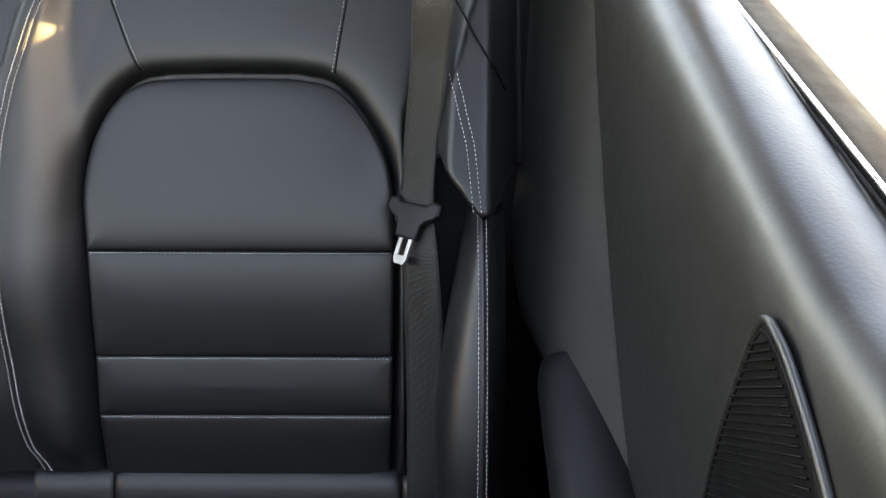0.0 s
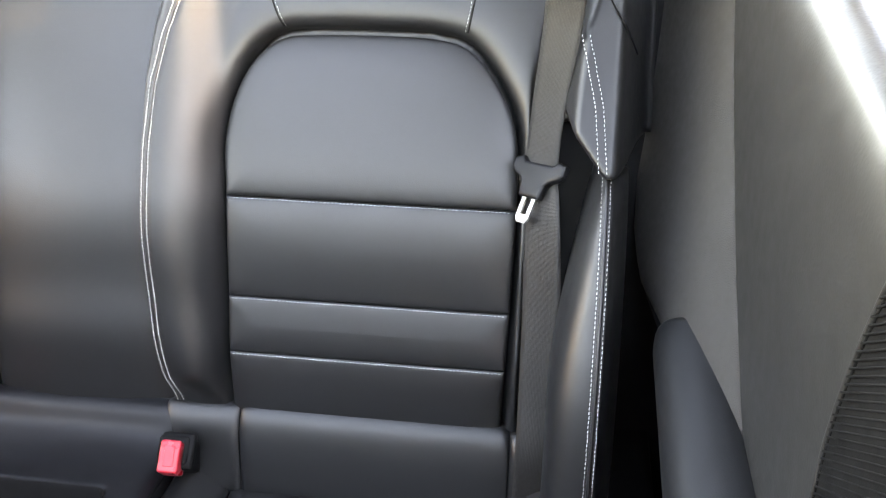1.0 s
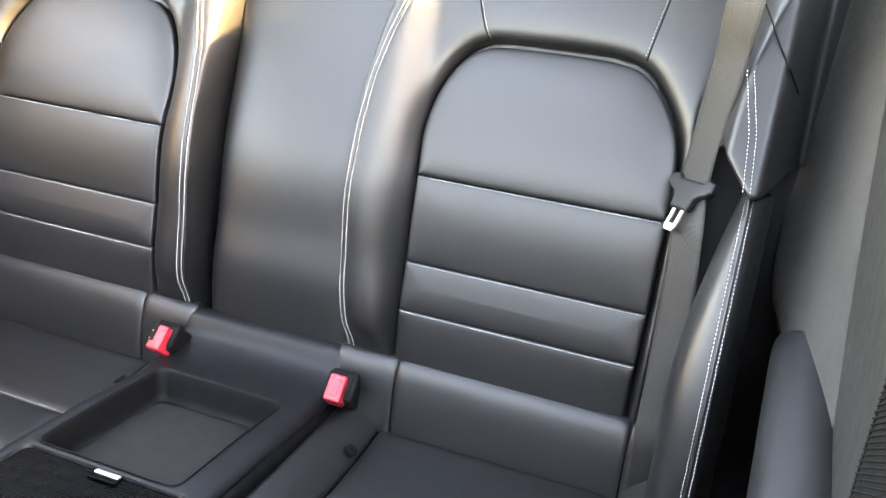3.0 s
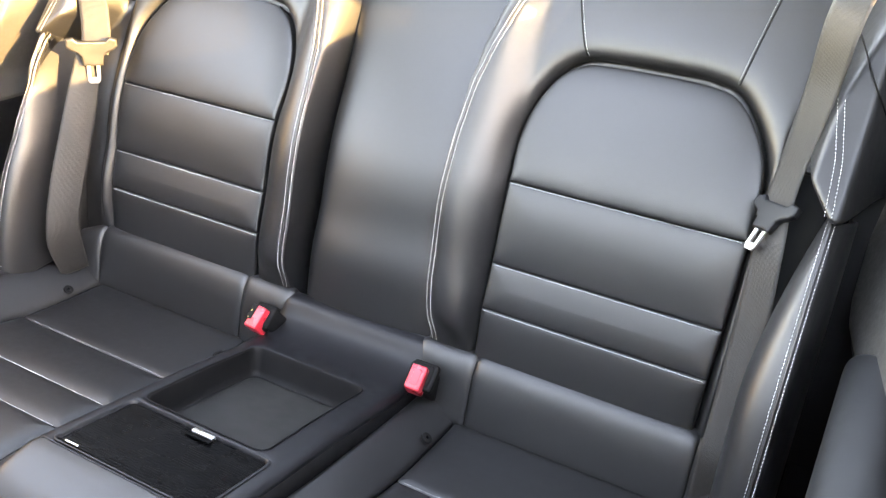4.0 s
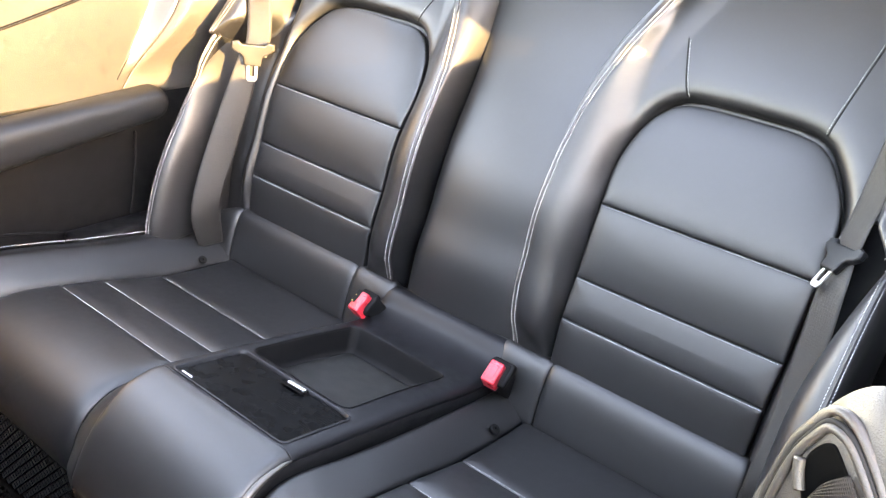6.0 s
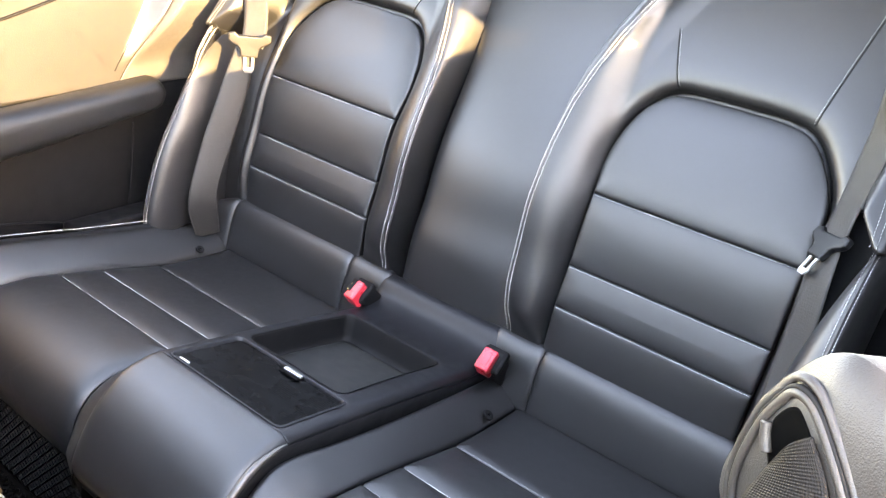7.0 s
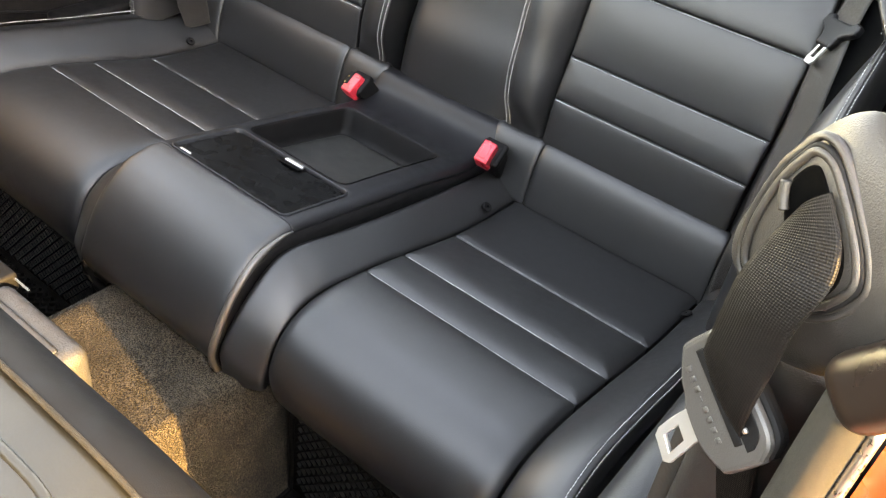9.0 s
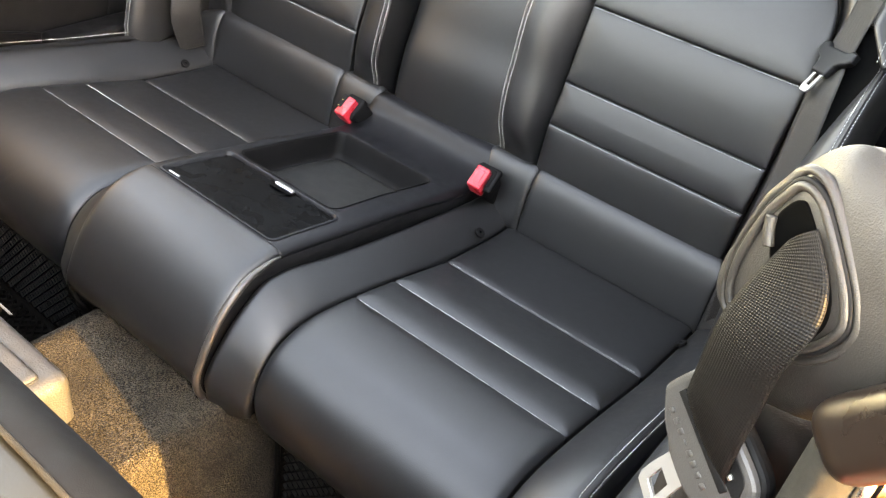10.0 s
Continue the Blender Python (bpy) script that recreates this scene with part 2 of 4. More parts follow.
def stitching(path, nrm, parent, pitch=0.0046, length=0.0029, r=0.00034, lift=0.0006, name="stitching", label="white contrast stitching"):
    """A row of thread stitches along a path, each a small faceted bead with pinched ends."""
    p, nrm = np.array(path, float), np.array(nrm, float)
    s = np.r_[0, np.cumsum(np.linalg.norm(np.diff(p, axis=0), axis=1))]
    v, f = [], []
    rng = random.Random(len(p) + int(s[-1] * 1e5))
    at = lambda x, a: np.array([np.interp(x, s, a[:, k]) for k in range(3)])
    x = 0.001
    while x + length < s[-1]:
        a, b, n = at(x, p), at(x + length, p), at(x + length / 2, nrm)
        n /= np.linalg.norm(n)
        t = (b - a) / np.linalg.norm(b - a)
        w = np.cross(t, n) * r
        w0 = np.cross(t, n) * rng.uniform(-0.0003, 0.0003)
        k = len(v)
        for q, up, wide in ((a, -0.0003, 0.35), (a * 0.75 + b * 0.25, lift, 1), (a * 0.25 + b * 0.75, lift, 1), (b, -0.0003, 0.35)):
            c = q + n * up + w0
            v += [c - w * wide, c + n * r * wide, c + w * wide, c - n * r]
        for i in range(3):
            for j in range(4):
                f.append((k + 4 * i + j, k + 4 * i + (j + 1) % 4, k + 4 * i + 4 + (j + 1) % 4, k + 4 * i + 4 + j))
        x += pitch * rng.uniform(0.96, 1.04)
    return link(name, mesh_of(name, v, f), THREAD, parent, label)


def ribbon(name, path, across, width, mat, parent, thick=0.0014, n=90, label="", cup=0.0):
    """A belt strap: path points, and at each the direction across it."""
    p = spline(path, n)
    a = spline(across, n)
    s = np.r_[0, np.cumsum(np.linalg.norm(np.diff(p, axis=0), axis=1))]
    t = np.gradient(p, axis=0)
    t /= np.linalg.norm(t, axis=1)[:, None]
    a = a - (a * t).sum(1)[:, None] * t
    a /= np.linalg.norm(a, axis=1)[:, None]
    up = np.cross(t, a)
    us = np.linspace(-0.5, 0.5, 9)
    v, uv = [], []
    for side in (1, -1):
        for i in range(n):
            for u in us:
                edge = 1 - max(0, abs(u) - 0.46) * 12
                v.append(p[i] + a[i] * u * width + up[i] * (side * thick / 2 * edge + cup * (u * u - 0.1)))
                uv.append((u * width, s[i]))
    m, f = len(us), []
    for i in range(n - 1):
        for j in range(m - 1):
            k = i * m + j
            f.append((k, k + 1, k + m + 1, k + m))
            k += n * m
            f.append((k, k + m, k + m + 1, k + 1))
        for j in (0, m - 1):
            k = i * m + j
            q = (k, k + m, n * m + k + m, n * m + k)
            f.append(q if j == 0 else q[::-1])
    me = mesh_of(name, v, f)
    layer = me.uv_layers.new(name="strip")
    for lp in me.loops:
        layer.data[lp.index].uv = uv[lp.vertex_index]
    return link(name, me, mat, parent, label)


def strap(name, left, right, width, mat, parent, face, thick=0.0014, n=130):
    """A belt strap between two given edges, swelling a little along its middle."""
    l, r = spline(left, n), spline(right, n)
    s = np.r_[0, np.cumsum(np.linalg.norm(np.diff((l + r) / 2, axis=0), axis=1))]
    us = np.linspace(0, 1, 13)
    nrm = np.cross(np.gradient((l + r) / 2, axis=0), r - l)
    nrm /= np.linalg.norm(nrm, axis=1)[:, None]
    if (nrm @ np.array(face)).sum() < 0:
        nrm = -nrm
    pts = np.array([l * (1 - u) + r * u + nrm * 0.0025 * math.sin(math.pi * u) for u in us])
    ob = sheet(name, pts, mat, parent, tuple(face), thick=thick)
    layer = ob.data.uv_layers.new(name="strip")
    for lp in ob.data.loops:
        i, j = divmod(lp.vertex_index, n)
        layer.data[lp.index].uv = (us[i] * width, s[j])
    return ob


def block(name, size, m, mat, parent, bevel=0.004, seg=3, label="", taper=None):
    """A solid with rounded edges at the pose m; taper shrinks its top in x and y."""
    bm = bmesh.new()
    bmesh.ops.create_cube(bm, size=1)
    for v in bm.verts:
        v.co = Vector((v.co.x * size[0], v.co.y * size[1], v.co.z * size[2]))
        if taper and v.co.z > 0:
            v.co.x *= taper[0]
            v.co.y *= taper[1]
    if bevel:
        bmesh.ops.bevel(bm, geom=list(bm.edges), offset=bevel, segments=seg, profile=0.6, affect="EDGES")
    bmesh.ops.transform(bm, matrix=m, verts=bm.verts)
    return part(name, bm, mat, parent, label)


def plate(name, loop, m, thick, mat, parent, bevel=0.002, holes=(), label=""):
    """A flat plate from an outline in its own plane (x, y), with holes, bevelled and given a thickness, at the pose m."""
    cu = bpy.data.curves.new(name, "CURVE")
    cu.dimensions, cu.fill_mode = "2D", "BOTH"
    cu.extrude, cu.bevel_depth, cu.bevel_resolution = max(thick / 2 - bevel, 0.0001), bevel, 2
    for lp in (loop, *holes):
        sp = cu.splines.new("POLY")
        sp.points.add(len(lp) - 1)
        for q, (x, y) in zip(sp.points, lp):
            q.co = (x, y, 0, 1)
        sp.use_cyclic_u = True
    tmp = bpy.data.objects.new("tmp", cu)
    me = bpy.data.meshes.new_from_object(tmp)
    bpy.data.objects.remove(tmp)
    bpy.data.curves.remove(cu)
    me.transform(m)
    me.name = name
    me.polygons.foreach_set("use_smooth", [False] * len(me.polygons))
    return link(name, me, mat, parent, label)


def rounded_rect(x0, x1, y0, y1, r, n=8, per=14):
    """Closed outline with round corners and extra points on the straights."""
    out = []
    for cx, cy, a0 in ((x1 - r, y1 - r, 0), (x0 + r, y1 - r, 90), (x0 + r, y0 + r, 180), (x1 - r, y0 + r, 270)):
        for k in range(n + 1):
            a = radians(a0 + 90 * k / n)
            out.append((cx + r * math.cos(a), cy + r * math.sin(a)))
    out = np.array(out)
    dense = []
    for i in range(len(out)):
        a, b = out[i], out[(i + 1) % len(out)]
        k = max(1, int(np.linalg.norm(b - a) / 0.006))
        dense += [a + (b - a) * j / k for j in range(k)]
    return np.array(dense)


def axes(x, y, z, at):
    """A pose from three axes and an origin."""
    m = Matrix((x, y, z)).transposed().to_4x4()
    m.translation = at
    return m

# ---- the large structure ----
def grid_xy(fn, xs, ys):
    return np.array([[(x, y, fn(x, y)) for x in xs] for y in ys])


ground = sheet("ground", np.array([[(x, y, -0.68) for x in np.linspace(-400, 400, 41)] for y in np.linspace(-400, 400, 41)]),
               CONCRETE, None, (0, 0, 1))
tagged(ground, "pale sunlit concrete ground outside the car", "ground", kind="structure")


def floor_z(x, y):
    hump = step(np.array(((0.240 if x > XC else 0.232) - abs(x - XC)) / (0.065 if x > XC else 0.15)))
    return -0.36 + 0.245 * float(hump) + 0.004 * noise.noise((x * 9, y * 9, 0))


floor = sheet("floor", grid_xy(floor_z, np.linspace(-0.82, 0.82, 165), np.linspace(-1.9, 0.5, 241)), CARPET, None, (0, 0, 1), thick=0.02)
tagged(floor, "dark charcoal carpet over the footwells and centre tunnel", "carpet", kind="structure")


def box(name, lo, hi, mat, label, category, bevel=0.01):
    c = [(a + b) / 2 for a, b in zip(lo, hi)]
    ob = block(name, [b - a for a, b in zip(lo, hi)], Matrix.Translation(c), mat, None, bevel=bevel)
    return tagged(ob, label, category, kind="structure")


# Unseen roof; its two openings are made up to shape the top light.
ceiling = plate("ceiling", [(-0.61, -1.14), (0.61, -1.14), (0.61, 0.34), (-0.61, 0.34)], Matrix.Translation((0, 0, 0.95)), 0.04, HEADLINER, None, bevel=0.008,
                holes=[[(-0.42, -1.06), (0.42, -1.06), (0.42, -0.68), (-0.42, -0.68)], [(-0.42, -0.56), (0.42, -0.56), (0.42, -0.03), (-0.42, -0.03)]])
tagged(ceiling, "unseen black fabric headliner with two openings cut to let in top light", "roof lining", kind="structure")
# Unseen rails added to cut the low sky light from the sides.
for nm, x in (("wall_shade_rail_near", 0.645), ("wall_shade_rail_far", -0.675)):
    box(nm, (x, -1.75, 0.87), (x + 0.03, 0.16, 0.97), HEADLINER, "unseen black rail added to block light over the side window", "roof rail")
box("wall_rear", (-0.87, 0.62, -0.66), (0.86, 0.66, 0.60), DARK, "plain black partition behind the rear seat", "partition")
# Unseen wall, its height set to hold back low front light.
box("wall_front", (-0.84, -1.68, -0.36), (0.80, -1.60, 0.78), DARK, "unseen plain black wall that blocks low light from the front", "bulkhead")
# Unseen wall added to keep sky light out of the far footwell.
box("wall_front_far", (-0.80, -1.06, -0.36), (-0.24, -1.02, 0.50), DARK, "unseen plain black wall added to shade the far footwell", "partition")
# Unseen wall added on the far side against low light.
box("wall_far_blocker", (-0.88, -1.92, -0.36), (-0.80, -0.82, 0.60), VINYL, "unseen plain black wall that cuts low light ahead of the rear side trim", "door trim")
for nm, sd in (("wall_sunblock_near", 1), ("wall_sunblock_far", -1)):
    # unseen leaning pillar band added to block sun; its front edge falls like a roof line
    ring = [(0.12, 0.60, 0.865), (-0.33, 0.90, 0.685), (-0.38, 0.95, 0.65), (-0.14, 0.95, 0.65), (-0.12, 0.90, 0.685), (0.34, 0.60, 0.865)]
    bm = bmesh.new()
    lo = [bm.verts.new((XC + sd * x, y, z)) for y, z, x in ring]
    hi = [bm.verts.new((XC + sd * (x + 0.035), y, z + 0.02)) for y, z, x in ring]
    bm.faces.new(lo)
    bm.faces.new(hi[::-1])
    for k in range(6):
        bm.faces.new((lo[k], hi[k], hi[(k + 1) % 6], lo[(k + 1) % 6]))
    bmesh.ops.recalc_face_normals(bm, faces=bm.faces)
    pillar = part(nm, bm, VINYL, None)
    pillar.data.polygons.foreach_set("use_smooth", [False] * len(pillar.data.polygons))
    tagged(pillar, "unseen black pillar band added to shape the light on the rear seat", "pillar", kind="structure")
# Unseen box in the sill's place that keeps light off the floor edge.
box("wall_sill_blocker", (0.81, -1.92, -0.62), (0.90, -0.86, -0.24), ORANGE, "unseen orange sill box added to block light at floor level", "door sill")
# Unseen post added to narrow the light from the door opening.
box("wall_post_blocker", (0.78, -1.92, -0.36), (0.88, -1.62, 0.62), ORANGE, "unseen orange post added to block light at the door opening", "door post")
box("parcel_shelf", (-0.76, 0.34, 0.66), (0.76, 0.63, 0.69), VINYL, "black parcel shelf behind the rear seat", "shelf")

# ---- seat shapes ----
BACK_Y = spline([(-0.3, -0.09), (-0.05, -0.022), (0.0, -0.015), (0.1, -0.002), (0.17, 0.02), (0.29, 0.058), (0.455, 0.155), (0.6, 0.25), (0.8, 0.39)], 400)


def back_y(z):
    return np.interp(z, BACK_Y[:, 0], BACK_Y[:, 1])


SEAMS = (0.101, 0.170, 0.289)
INSERT = spline([(0.216, -0.02), (0.217, 0.05), (0.218, 0.165), (0.218, 0.28), (0.214, 0.345), (0.224, 0.395), (0.247, 0.433), (0.280, 0.453),
                 (0.33, 0.457), (0.40, 0.458), (0.46, 0.456), (0.499, 0.446), (0.533, 0.414), (0.558, 0.368), (0.564, 0.30),
                 (0.562, 0.165), (0.558, 0.05), (0.556, -0.02)], 260)


def clip_loop(lo, hi):
    """The insert's outline between two heights, as a closed evenly spaced loop."""
    a = INSERT
    left = a[:130]
    right = a[130:]
    if hi < 0.40:
        zs = np.linspace(lo, hi, 24)
        lx = np.interp(zs, left[:, 1], left[:, 0])
        rz, rx = right[::-1, 1], right[::-1, 0]
        rxs = np.interp(zs, rz, rx)
        loop = [(x, z) for x, z in zip(lx, zs)]
        loop += [(x, hi) for x in np.linspace(lx[-1], rxs[-1], 60)[1:-1]]
        loop += [(x, z) for x, z in zip(rxs[::-1], zs[::-1])]
        loop += [(x, lo) for x in np.linspace(rxs[0], lx[0], 60)[1:-1]]
    else:
        up = [tuple(q) for q in a if q[1] > lo + 0.002]
        loop = up + [(x, lo) for x in np.linspace(up[-1][0], up[0][0], 60)]
    return np.array(loop)


SEATS = {}
for sd in (1, -1):
    SEATS[sd] = thing("car_seat", (XC + sd * 0.385, -0.3, -0.36), "black leather rear car seat with ribbed insert and white contrast stitching",
                      "car seat", "rear seats")
STITCH_A = ([0.0, 0.05, 0.14, 0.26, 0.36, 0.42, 0.47, 0.53, 0.60, 0.70], [0.143, 0.140, 0.133, 0.130, 0.132, 0.137, 0.149, 0.170, 0.202, 0.244])
WING = ([-0.03, 0.0, 0.05, 0.10, 0.16, 0.35, 0.55, 0.7], [0.008, 0.012, 0.021, 0.030, 0.039, 0.055, 0.066, 0.06])


def foot(z):
    """The wings die away where the back meets the roll at its foot."""
    return step((z - 0.008) / 0.075)


def seat_back(side):
    seat = SEATS[side]

    def surf(p):
        return np.stack([XC + side * p[:, 0], back_y(p[:, 1]), p[:, 1]], 1)
    ref = (0, -1, 0.3)

    # surround: side of the inner wing, wing, groove round the insert, outer wing
    zs = np.linspace(-0.03, 0.70, 190)
    aa = np.r_[np.linspace(0, 1, 12)[:-1], np.linspace(1, 2, 150)]
    P = np.zeros((len(zs), len(aa), 2))
    F = np.zeros((len(zs), len(aa)))
    for i, z in enumerate(zs):
        st, w = np.interp(z, *STITCH_A), np.interp(z, *WING)
        top = step(np.array((z - 0.33) / 0.2))
        u = aa[:11]
        P[i, :11, 0] = st - (0.006 + 0.030 * top) * (1 - u) ** 0.8
        F[i, :11] = -0.05 + (w + 0.047) * np.sin(np.minimum(u, 1) * math.pi / 2) ** (0.8 - 0.2 * top)
        a = st + (0.71 - st) * (aa[11:] - 1)
        P[i, 11:, 0] = a
        P[i, :, 1] = z
    flat = P.reshape(-1, 2)
    d = edge_distance(flat, INSERT)
    D = d.reshape(P.shape[:2])
    for i, z in enumerate(zs):
        st, w = np.interp(z, *STITCH_A), np.interp(z, *WING)
        a, dd = P[i, 11:, 0], np.maximum(D[i, 11:], 0)
        g = -0.022 + 0.042 * (1 - np.exp(-dd / 0.012))
        s = step((0.213 - a) / max(0.213 - st, 0.03))
        g = g * (1 - s) + (w - 0.003) * s + 0.006 * np.sin(np.pi * np.clip((a - st) / 0.07, 0, 1))
        g -= 0.003 * np.exp(-((a - st - 0.006) / 0.0022) ** 2)
        high = step((z - np.interp(a, [0.60, 0.655], [0.395, 0.335])) / 0.05)
        out = np.interp(z, [0.3, 0.38, 0.5, 0.7], [0.12, 0.128, 0.105, 0.08])
        lip = np.interp(z, [0.34, 0.385, 0.44, 0.50, 0.56, 0.62], [0.606, 0.607, 0.612, 0.619, 0.632, 0.65])
        rise = np.interp(z, [0.34, 0.50, 0.60], [0.040, 0.026, 0.05])
        g += high * out * step((a - lip + rise / 2) / rise)
        g -= high * 0.05 * np.exp(-((a - lip + 0.016) / 0.010) ** 2) * np.interp(z, [0.48, 0.55], [1, 0])
        g -= high * 0.15 * step((a - 0.662) / 0.045)
        g -= (1 - high) * (0.05 if side > 0 else 0.018) * step((a - 0.572) / 0.02)
        F[i] = np.where(F[i] > 0, F[i] * foot(z), F[i])
        F[i, 11:] = np.where(g > 0, g * foot(z), g)
    pts = np.stack([XC + side * P[..., 0], back_y(P[..., 1]) - F, P[..., 1]], 2)
    th = sheet("backrest", pts, LEATHER, seat, ref, keep=(d > -0.012) & ~((side > 0) & (flat[:, 0] > 0.592) & (flat[:, 1] < 0.37)), thick=0.01)

    # the padded insert, section by section
    bounds = [-0.02, *SEAMS, 0.47]
    for k in range(4):
        loop = clip_loop(bounds[k] + (0.0006 if k else 0), bounds[k + 1] - 0.0006)
        pad("insert_panel", loop, surf, LEATHER, th, ref, height=0.0065 if k == 3 else 0.0038, soft=0.02, skirt=0.014, rings=22,
            extra=lambda q, dd: -0.0016 * np.exp(-dd / 0.0013))
    for z in SEAMS:
        x0, x1 = np.interp(z, INSERT[:130, 1], INSERT[:130, 0]), np.interp(z, INSERT[130:][::-1, 1], INSERT[130:][::-1, 0])
        q = np.stack([np.linspace(x0 + 0.003, x1 - 0.003, 90), np.full(90, z - 0.0022)], 1)
        n = normals(surf, q, ref)
        stitching(surf(q) + n * 0.0005, n, th)
    # double seam on the inner wing
    zz = np.linspace(0.025, 0.68, 160)
    st, w = np.interp(zz, *STITCH_A), np.interp(zz, *WING)
    face = lambda off: (w - 0.003 + 0.006 * np.sin(np.pi * off / 0.07)) * foot(zz)
    for off in (0.0022, 0.0098):
        q = np.stack([XC + side * (st + off), back_y(zz) - face(off), zz], 1)
        stitching(q, np.tile((-0.25 * side, -0.93, 0.2), (160, 1)), th, pitch=0.0048, length=0.0034, r=0.0005, lift=0.0012)
    tube("piping", np.stack([XC + side * (st + 0.006), back_y(zz) - face(0.006) + 0.0012, zz], 1), 0.0018, LEATHER, th)
    # seams that run up from the insert's shoulders
    for a0, a1 in ((0.279, 0.219), (0.497, 0.522)):
        z = np.linspace(0.466, 0.66, 50)
        a = np.interp(z, [0.466, 0.66], [a0, a0 + (a1 - a0) * 1.45])
        q = np.stack([a, z], 1)
        dd = np.maximum(edge_distance(q, INSERT), 0)
        g = -0.022 + 0.042 * (1 - np.exp(-dd / 0.012))
        pos = np.stack([XC + side * a, back_y(z) - g - 0.0002, z], 1)
        tube("seam", pos, 0.0011, DARK, th)
        stitching(pos + np.array((side * 0.003 * (1 if a0 < 0.4 else -1), 0, 0)), np.tile((0, -0.9, 0.4), (50, 1)), th, r=0.00018, lift=0.0001)
    # Dark sheet that stands in for the deep shade beside the backrest.
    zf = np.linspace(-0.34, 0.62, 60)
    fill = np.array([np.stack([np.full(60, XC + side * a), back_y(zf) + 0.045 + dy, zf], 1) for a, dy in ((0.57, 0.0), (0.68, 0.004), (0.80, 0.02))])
    sheet("gap_shade", fill, DARK, th, ref, thick=0.01)
    # dark seam over the shoulder of the outer wing
    sp = spline([(0.628, 0.112, 0.562), (0.639, 0.097, 0.547), (0.653, 0.078, 0.526), (0.669, 0.067, 0.503), (0.6855, 0.105, 0.463)], 50)
    tube("seam", np.stack([XC + side * sp[:, 0], sp[:, 1] - 0.0004, sp[:, 2] + 0.0003], 1), 0.0011, DARK, th)
    # double seam on the outer wing
    z = np.linspace(0.385, 0.50, 50)
    a = np.interp(z, [0.37, 0.44, 0.50], [0.655, 0.646, 0.628])
    out = np.interp(z, [0.3, 0.38, 0.5, 0.7], [0.12, 0.128, 0.105, 0.08])
    for off in (-0.004, 0.004):
        b = a + off
        f = 0.02 + out - 0.15 * step((b - 0.662) / 0.045)
        stitching(np.stack([XC + side * b, back_y(z) - f - 0.0002, z], 1), np.tile((-0.2 * side, -0.95, 0.1), (50, 1)), th, pitch=0.0048, r=0.00042, lift=0.0012)
    return th


def centre_back():
    zs = np.linspace(-0.02, 0.72, 80)
    us = np.linspace(-1, 1, 41)
    w = np.interp(zs, *STITCH_A) + np.interp(zs, [0, 0.3, 0.5, 0.7], [-0.002, 0.004, 0.012, 0.02])
    pts = np.array([[(XC + u * (w[i] - (0.007 if u < 0 else 0.0) * abs(u)), back_y(z) + 0.008 + (0.014 * u ** 6 if u > 0 else 0.075 * u ** 14 + 0.01 * u ** 6) - 0.012 * (1 - u * u), z) for u in us] for i, z in enumerate(zs)])
    return sheet("centre_backrest", pts, LEATHER, SEATS[1], (0, -1, 0.3), thick=0.02, label="plain black leather centre backrest")


# ---- cushion shapes ----
WELL = [(-0.044, -0.089), (-0.12, -0.085), (-0.226, -0.073), (-0.355, -0.042), (-0.44, -0.024), (-0.52, -0.013), (-0.57, -0.021), (-0.606, -0.05),
        (-0.622, -0.10), (-0.598, -0.155), (-0.50, -0.20)]
INNER = [(-0.045, -0.050), (-0.11, -0.044), (-0.22, -0.029), (-0.34, -0.009), (-0.434, 0.010), (-0.515, 0.028), (-0.565, 0.022), (-0.62, -0.024),
         (-0.654, -0.075), (-0.655, -0.105), (-0.652, -0.132)]
FOOT = WELL[:8] + [(-0.624, -0.09), (-0.633, -0.110), (-0.631, -0.128)]
RIDGE = [(-0.035, -0.040), (-0.12, -0.026), (-0.22, -0.011), (-0.33, 0.006), (-0.44, 0.026), (-0.52, 0.037), (-0.58, 0.026), (-0.626, -0.014),
         (-0.648, -0.08), (-0.620, -0.14), (-0.51, -0.19)]
ROLL = [(0.012, -0.003), (-0.003, 0.017), (-0.015, 0.018), (-0.026, 0.006), (-0.036, -0.018), (-0.044, -0.050), (-0.052, -0.092)]


def arc(curve, n=300):
    c = spline(curve, n)
    return c, np.r_[0, np.cumsum(np.linalg.norm(np.diff(c, axis=0), axis=1))]


